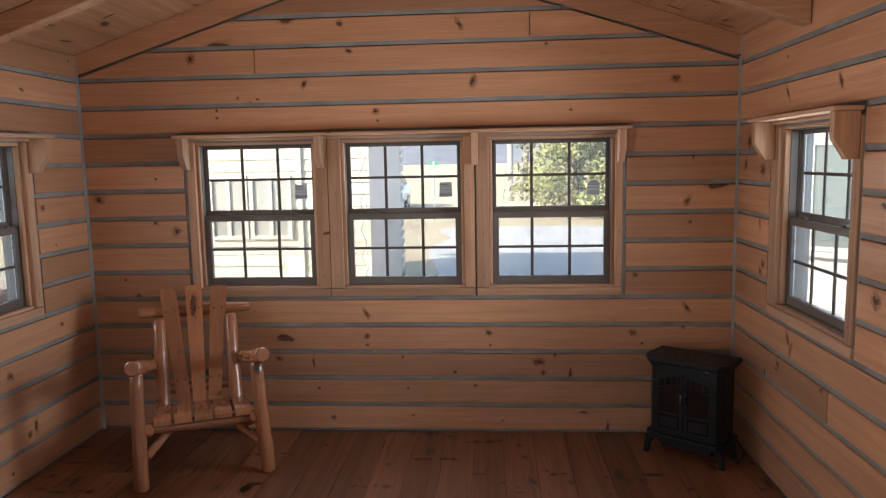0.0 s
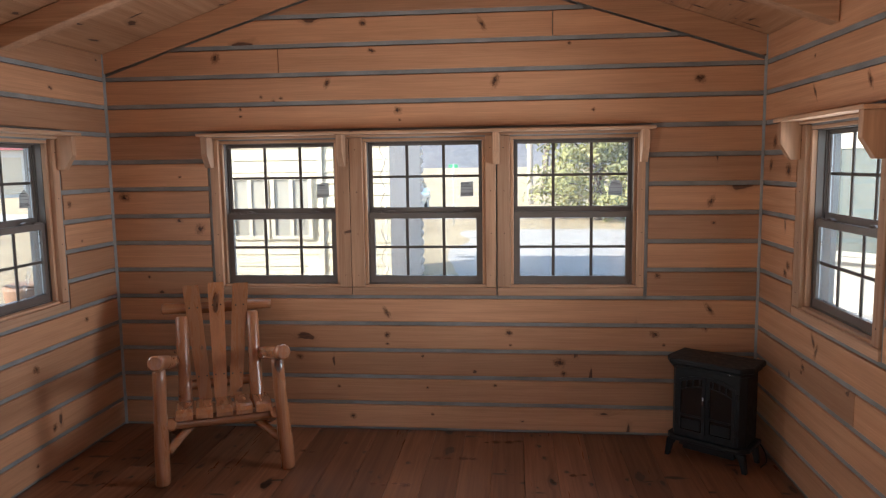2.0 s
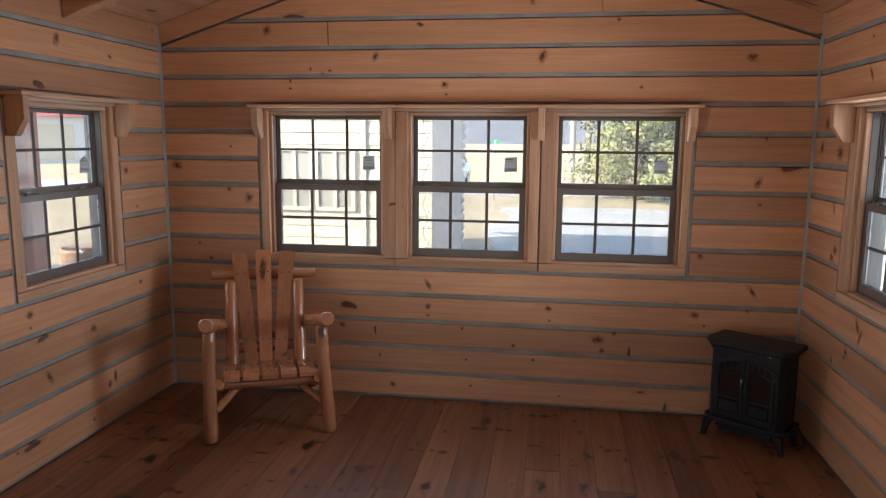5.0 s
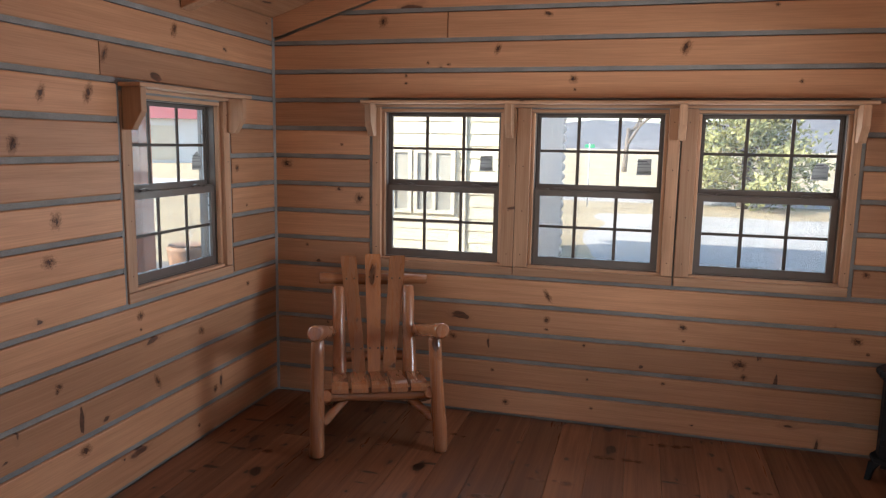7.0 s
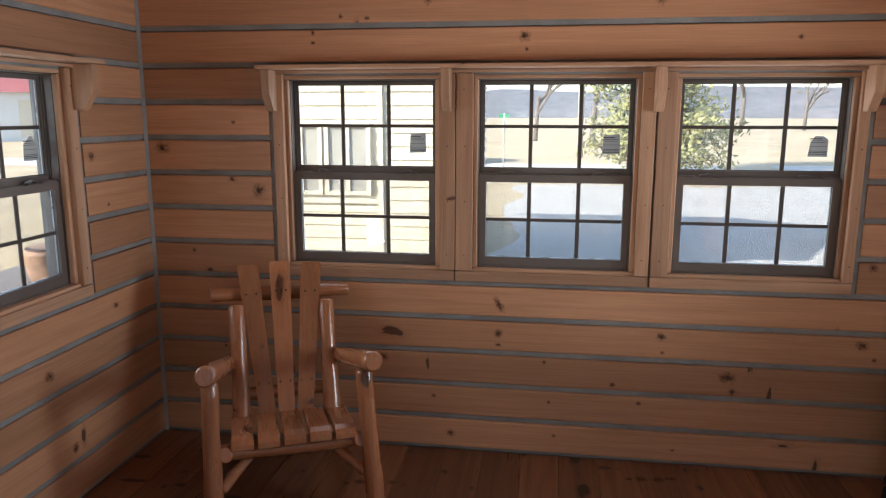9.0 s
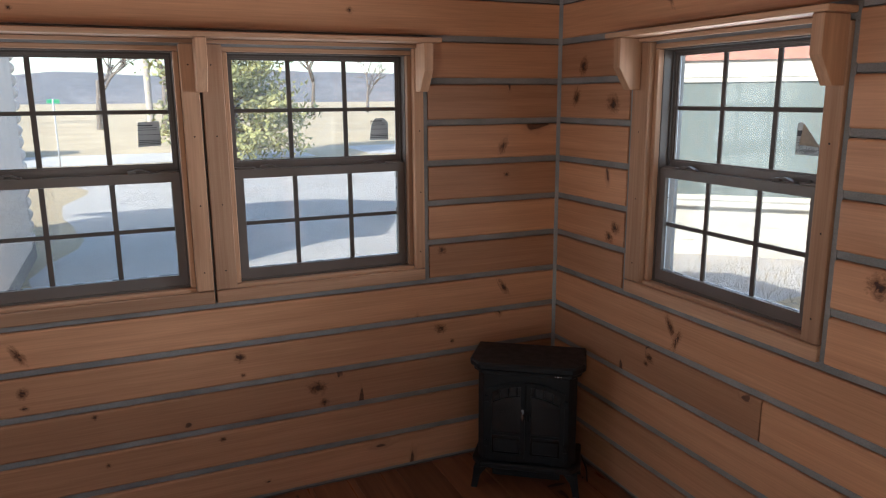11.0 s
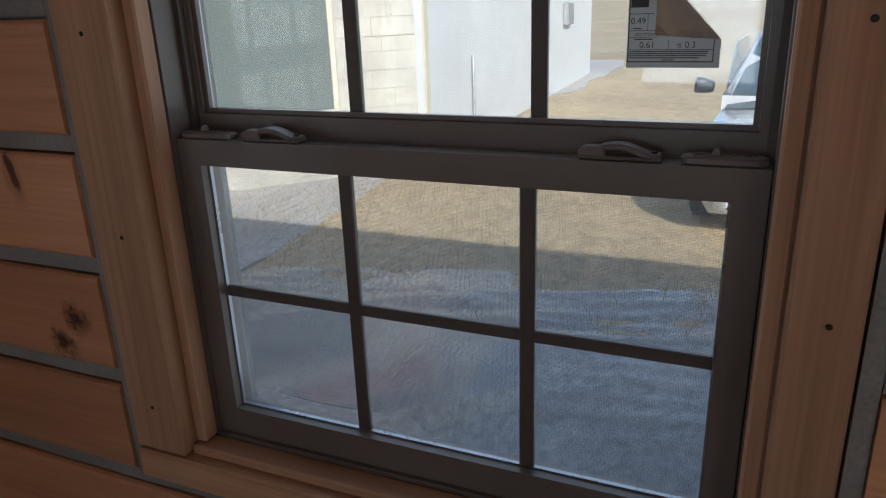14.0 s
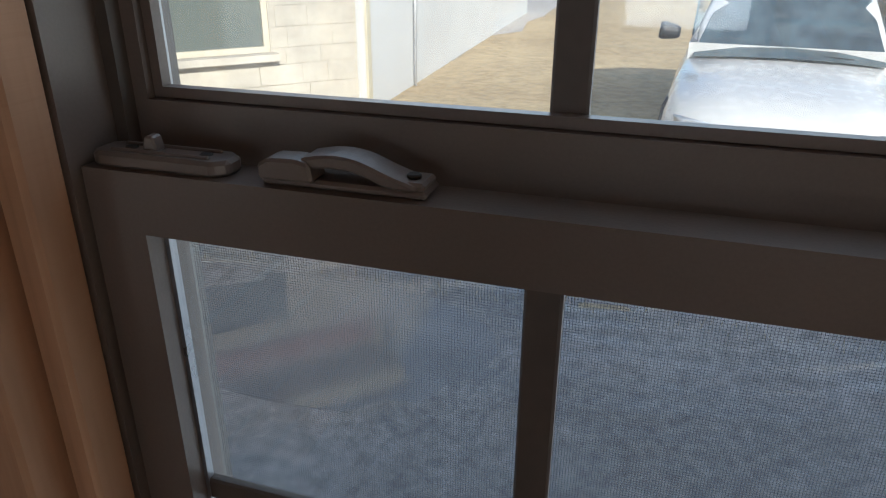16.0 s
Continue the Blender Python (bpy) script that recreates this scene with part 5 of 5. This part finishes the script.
part("meter_box", box(7.6, 8.2, -0.12, -0.004, 0.95, 1.40, bevel=0.02), steel_pole, annex)


# ---- parked car ----
car_paint = plain("white_car_paint", (0.62, 0.62, 0.61), rough=0.25, vary=0.03, coat=0.6)
car_glass = plain("car_glass", (0.12, 0.165, 0.185), rough=0.05, vary=0.4, scale=5.0)
tyre_m = plain("tyre_rubber", (0.02, 0.02, 0.02), rough=0.8)
black_plastic = plain("black_plastic", (0.02, 0.02, 0.022), rough=0.5)
lamp_m = plain("headlamp_lens", (0.55, 0.57, 0.6), rough=0.08, metal=0.4)


def loft(sections):
    """A closed skin through rings of equal length."""
    bm = bmesh.new()
    rings_ = [[bm.verts.new(p) for p in s] for s in sections]
    n = len(rings_[0])
    for a, b in zip(rings_, rings_[1:]):
        for i in range(n):
            bm.faces.new((a[i], a[(i + 1) % n], b[(i + 1) % n], b[i])).smooth = True
    bm.faces.new(rings_[0])
    bm.faces.new(rings_[-1][::-1])
    bmesh.ops.recalc_face_normals(bm, faces=bm.faces)
    return bm


def hull(x, half, z0, z1, tuck=0.9, crown=0.03):
    """One cross-section of a car body."""
    pts = [(-half * 0.86, z0), (-half, z0 + 0.18), (-half * 1.0, z0 + (z1 - z0) * 0.6), (-half * tuck, z1), (-half * 0.45, z1 + crown), (0, z1 + crown * 1.3),
           (half * 0.45, z1 + crown), (half * tuck, z1), (half * 1.0, z0 + (z1 - z0) * 0.6), (half, z0 + 0.18), (half * 0.86, z0)]
    return [(x, y, z) for y, z in pts]


def car(m, label):
    """Nose towards local -x."""
    c = thing("car", m, label, "car")
    part("body", loft([hull(-0.02, 0.62, 0.30, 0.58), hull(0.06, 0.80, 0.24, 0.68), hull(0.35, 0.88, 0.22, 0.77), hull(1.0, 0.91, 0.22, 0.85), hull(1.35, 0.91, 0.22, 0.90, 0.86),
                       hull(2.4, 0.92, 0.22, 0.98, 0.88), hull(3.8, 0.91, 0.22, 1.02, 0.88), hull(4.4, 0.86, 0.28, 1.0), hull(4.55, 0.78, 0.34, 0.92)]), car_paint, c)
    part("cabin", loft([hull(1.30, 0.80, 0.85, 0.90, 0.92, 0.01), hull(1.75, 0.74, 0.95, 1.32, 0.88, 0.02), hull(2.10, 0.70, 0.95, 1.54, 0.86, 0.03), hull(3.2, 0.68, 0.95, 1.56, 0.86, 0.03), hull(4.2, 0.72, 0.95, 1.12, 0.9, 0.02)]), car_paint, c)
    ws = bmesh.new()
    a = [ws.verts.new(p) for p in ((1.26, -0.76, 0.915), (1.215, -0.4, 0.94), (1.205, 0, 0.95), (1.215, 0.4, 0.94), (1.26, 0.76, 0.915))]
    b = [ws.verts.new(p) for p in ((2.03, -0.56, 1.535), (1.99, -0.3, 1.565), (1.98, 0, 1.575), (1.99, 0.3, 1.565), (2.03, 0.56, 1.535))]
    for i in range(4):
        ws.faces.new((a[i], a[i + 1], b[i + 1], b[i])).smooth = True
    bmesh.ops.solidify(ws, geom=ws.faces[:], thickness=-0.012)
    part("windscreen", ws, car_glass, c, "dark reflecting windscreen")
    part("wiper", log((1.235, -0.5, 0.965), (1.30, 0.12, 0.995), 0.005, 0.005, sides=6, rings=3, wob=0), black_plastic, c)
    g = part("grille", prism([(-0.46, 0.49), (0.46, 0.49), (0.40, 0.61), (-0.40, 0.61)], -0.05, 0.05, "yz", bevel=0.01), black_plastic, c, "black lattice grille")
    for i in range(4):
        part("slat", box(-0.058, -0.05, -0.42, 0.42, 0.505 + i * 0.026, 0.515 + i * 0.026), lamp_m, g)
    part("lower_grille", prism([(-0.55, 0.30), (0.55, 0.30), (0.48, 0.42), (-0.48, 0.42)], -0.03, 0.08, "yz", bevel=0.01), black_plastic, c)
    part("number_plate", box(-0.066, -0.060, -0.16, 0.16, 0.44, 0.51), white_m, c)
    for s in (-1, 1):
        part("headlight", loft([[(0.05, s * y, z) for y, z in ((0.50, 0.57), (0.76, 0.60), (0.78, 0.67), (0.52, 0.64))], [(-0.005, s * y, z) for y, z in ((0.48, 0.58), (0.70, 0.60), (0.70, 0.65), (0.50, 0.63))]]), lamp_m, c, "clear glass headlight")
        mir = part("mirror", log((1.52, s * 0.90, 1.08), (1.50, s * 1.08, 1.10), 0.055, 0.085, sides=10, rings=4, wob=0, cap=0.03), black_plastic, c, "dark wing mirror")
        part("side_window", prism([(1.62, 1.05), (3.9, 1.05), (3.2, 1.47), (2.14, 1.47)], s * 0.795 - 0.008, s * 0.795 + 0.008, "xz"), car_glass, c)
        for x in (0.82, 3.55):
            w = part("wheel", log((x, s * 0.72, 0.32), (x, s * 0.925, 0.32), 0.32, 0.32, sides=28, rings=3, wob=0, cap=0.03), tyre_m, c, "black rubber tyre")
            part("rim", log((x, s * 0.90, 0.32), (x, s * 0.932, 0.32), 0.20, 0.19, sides=20, rings=2, wob=0, cap=0.01), steel_pole, w, "silver wheel rim")
    return c


parked = car(pose(9.40, 2.74, ground_z(10, 2), 0, 0, -4), "white parked car facing the cabin")
far_car = copy_thing(parked, pose(-2.6, 29.5, ground_z(0, 29.5) + 0.016, 0, 0, 84))
tagged(far_car, "white car far off on the road")


# ---- trees, signs and distance ----
def evergreen(m, height, radius, seed, label):
    t = thing("evergreen_tree", m, label, "tree")
    part("trunk", log((0, 0, -0.1), (0.1, 0, height * 0.85), 0.20, 0.04, sides=10, rings=8, wob=0.04, seed=seed), bark_m, t)
    rng = random.Random(seed)
    limbs = bmesh.new()
    vs, fs = [], []
    for k in range(46):
        z = 0.35 + (height - 0.7) * (k / 46) ** 1.05
        a = k * 2.399 + rng.uniform(-0.3, 0.3)
        reach = radius * (1.0 - (z / height) ** 1.7) * rng.uniform(0.72, 1.12) + 0.15
        tip = Vector((math.cos(a) * reach, math.sin(a) * reach, z + rng.uniform(0.1, 0.5)))
        bm_log(limbs, (0, 0, z), tip, 0.045, 0.012, sides=5, rings=3, wob=0.01, seed=k)
        for q in range(270):
            f = rng.uniform(0.25, 1.05)
            p = Vector((0, 0, z)).lerp(tip, f) + Vector((rng.gauss(0, 0.22), rng.gauss(0, 0.22), rng.gauss(0.05, 0.20))) * (0.6 + 0.6 * radius / 2.5)
            s = rng.uniform(0.08, 0.19)
            u = Vector((rng.gauss(0, 1), rng.gauss(0, 1), rng.gauss(0.6, 0.8))).normalized() * s
            w = u.orthogonal().normalized() * s * 0.45
            i = len(vs)
            vs += [p - u * 0.4 - w, p - u * 0.4 + w, p + u, p + w.cross(u) * 3.0]
            fs += [(i, i + 1, i + 2), (i, i + 3, i + 2)]
    part("limbs", limbs, bark_m, t)
    me = bpy.data.meshes.new("crown")
    me.from_pydata([tuple(v) for v in vs], [], fs)
    me.materials.append(leaf_m)
    cr = new("crown", me)
    cr.parent = t
    return t


evergreen(pose(5.7, 27.0, ground_z(0, 27.0)), 7.2, 2.5, 4, "yellow-green evergreen tree at the edge of a field")


def bare_tree(m, height, seed):
    t = thing("bare_tree", m, "leafless winter tree beyond the road", "tree", group="bare roadside trees")
    rng = random.Random(seed)
    bm = bmesh.new()

    def grow(a, d, length, r, depth):
        b = a + d * length
        bm_log(bm, a, b, r, r * 0.66, sides=5, rings=2, wob=0.01, seed=seed, cap=0.005)
        if depth == 0:
            return
        for _ in range(3 if depth > 1 else 4):
            nd = (d + Vector((rng.gauss(0, 0.5), rng.gauss(0, 0.5), rng.gauss(0.12, 0.25)))).normalized()
            grow(a.lerp(b, rng.uniform(0.6, 1.0)), nd, length * rng.uniform(0.55, 0.8), r * 0.55, depth - 1)
    grow(Vector((0, 0, -0.2)), Vector((0.05, 0, 1)).normalized(), height * 0.36, height * 0.022, 4)
    part("branches", bm, bark_m, t)
    return t


for x, y, hgt, sd in ((1.0, 52, 9, 1), (4.6, 47, 10, 2), (9.5, 58, 9, 3), (19, 70, 10, 5), (27, 78, 9, 6), (-9, 60, 9, 7)):
    bare_tree(pose(x, y, ground_z(x, y)), hgt, sd)

sign = thing("street_sign", pose(0.5, 25.6, ground_z(0, 25.6)), "short steel post with a green street name blade", "street sign")
part("pole", log((0, 0, 0), (0, 0, 2.16), 0.025, 0.025, sides=8, rings=3, wob=0), steel_pole, sign)
part("name_blade", box(-0.17, 0.17, -0.01, 0.01, 2.02, 2.14), sign_green, sign)
pole = thing("utility_pole", pose(3.45, 36.0, ground_z(0, 36.0)), "tall pale wooden utility pole by the road", "utility pole")
part("pole", log((0, 0, -0.1), (0, 0, 9.5), 0.16, 0.12, sides=10, rings=8, wob=0.02), plain("pale_pole_wood", (0.34, 0.29, 0.24), rough=0.9), pole)
part("crossarm", box(-1.1, 1.1, -0.06, 0.06, 8.6, 8.75), grey_post_m, pole)

pond = part("water", prism([(15 + 8 * math.cos(t) + math.cos(3 * t), 52 + 1.6 * math.sin(t)) for t in [2 * math.pi * k / 30 for k in range(30)]], ground_z(0, 52) - 0.03, ground_z(0, 52) + 0.012, "xy"), water_m)
tagged(pond, "narrow pale pond in the field", "pond", kind="structure")

barn = thing("barn", pose(-33, 52, 0.3, 0, 0, 33), "long white barn with a red metal roof", "barn")
part("wall", box(-14, 14, -4, 4, -0.6, 3.0), white_m, barn)
part("roof", prism([(-4.5, 2.9), (4.5, 2.9), (0, 5.6)], -14.5, 14.5, "yz"), red_roof_m, barn)
for k in range(4):
    part("door", box(-10 + k * 6, -7.4 + k * 6, -4.06, -4.004, -0.2, 2.4), beige_m, barn)

# wooded hills all round
bm = bmesh.new()
n = 150
lo, hi, back = [], [], []
for i in range(n):
    a = 2 * math.pi * i / n
    r = 380
    hgt = 17 + 9 * noise.noise(Vector((math.cos(a) * 2.2, math.sin(a) * 2.2, 1.5))) + 3.5 * noise.noise(Vector((math.cos(a) * 9, math.sin(a) * 9, 4)))
    c, s = math.cos(a), math.sin(a)
    lo.append(bm.verts.new((c * r, s * r, -1.0)))
    hi.append(bm.verts.new((c * (r + 70), s * (r + 70), hgt)))
    back.append(bm.verts.new((c * (r + 160), s * (r + 160), -1)))
for i in range(n):
    j = (i + 1) % n
    bm.faces.new((lo[i], lo[j], hi[j], hi[i])).smooth = True
    bm.faces.new((hi[i], hi[j], back[j], back[i])).smooth = True
hills = part("backdrop", bm, hill_m)
tagged(hills, "low wooded hills on the horizon", "hills", kind="structure")


# ---- floor planks ----
x = 0.0
rng = random.Random(5)
while x < ROOM_X - 0.01:
    w = min(rng.choice((0.185, 0.195, 0.205)), ROOM_X - x)
    y = SOUTH
    first = True
    while y < NORTH:
        length = rng.uniform(1.2, 2.6) if first else rng.uniform(2.0, 3.6)
        first = False
        y1 = min(NORTH, y + length)
        if NORTH - y1 < 0.6:
            y1 = NORTH
        part("plank", box(x + 0.0008, x + w - 0.0008, y + 0.0008, y1 - 0.0008, -0.021, -rng.uniform(0, 0.0008), bevel=0.0012), floor_wood, floor)
        y = y1
    x += w

# dark knots in the planks, in pairs across a board
FLOOR_KNOTS = [(1.18, 4.09), (2.23, 4.05), (1.39, 4.11), (2.51, 4.33), (2.65, 4.34), (1.91, 3.68), (2.03, 3.70), (1.68, 3.44), (3.01, 3.87), (0.41, 3.58), (2.38, 4.07),
               (1.75, 2.92), (3.22, 3.31), (0.82, 3.02), (2.74, 2.75), (0.55, 2.35)]
for i, (x, y) in enumerate(FLOOR_KNOTS):
    for k in (-1, 1):
        size = 0.030 + 0.012 * math.sin(i * 2.1 + k)
        knot = new("knot", knot_disc)
        knot.parent = floor
        knot.matrix_local = pose(x + k * 0.030, y + 0.012 * math.sin(i * 1.7 + k), 0.0012 + 0.0004 * (k + 1), 90, 0, 0) @ Matrix.Diagonal((size * 1.25, 1.0, size, 1.0))
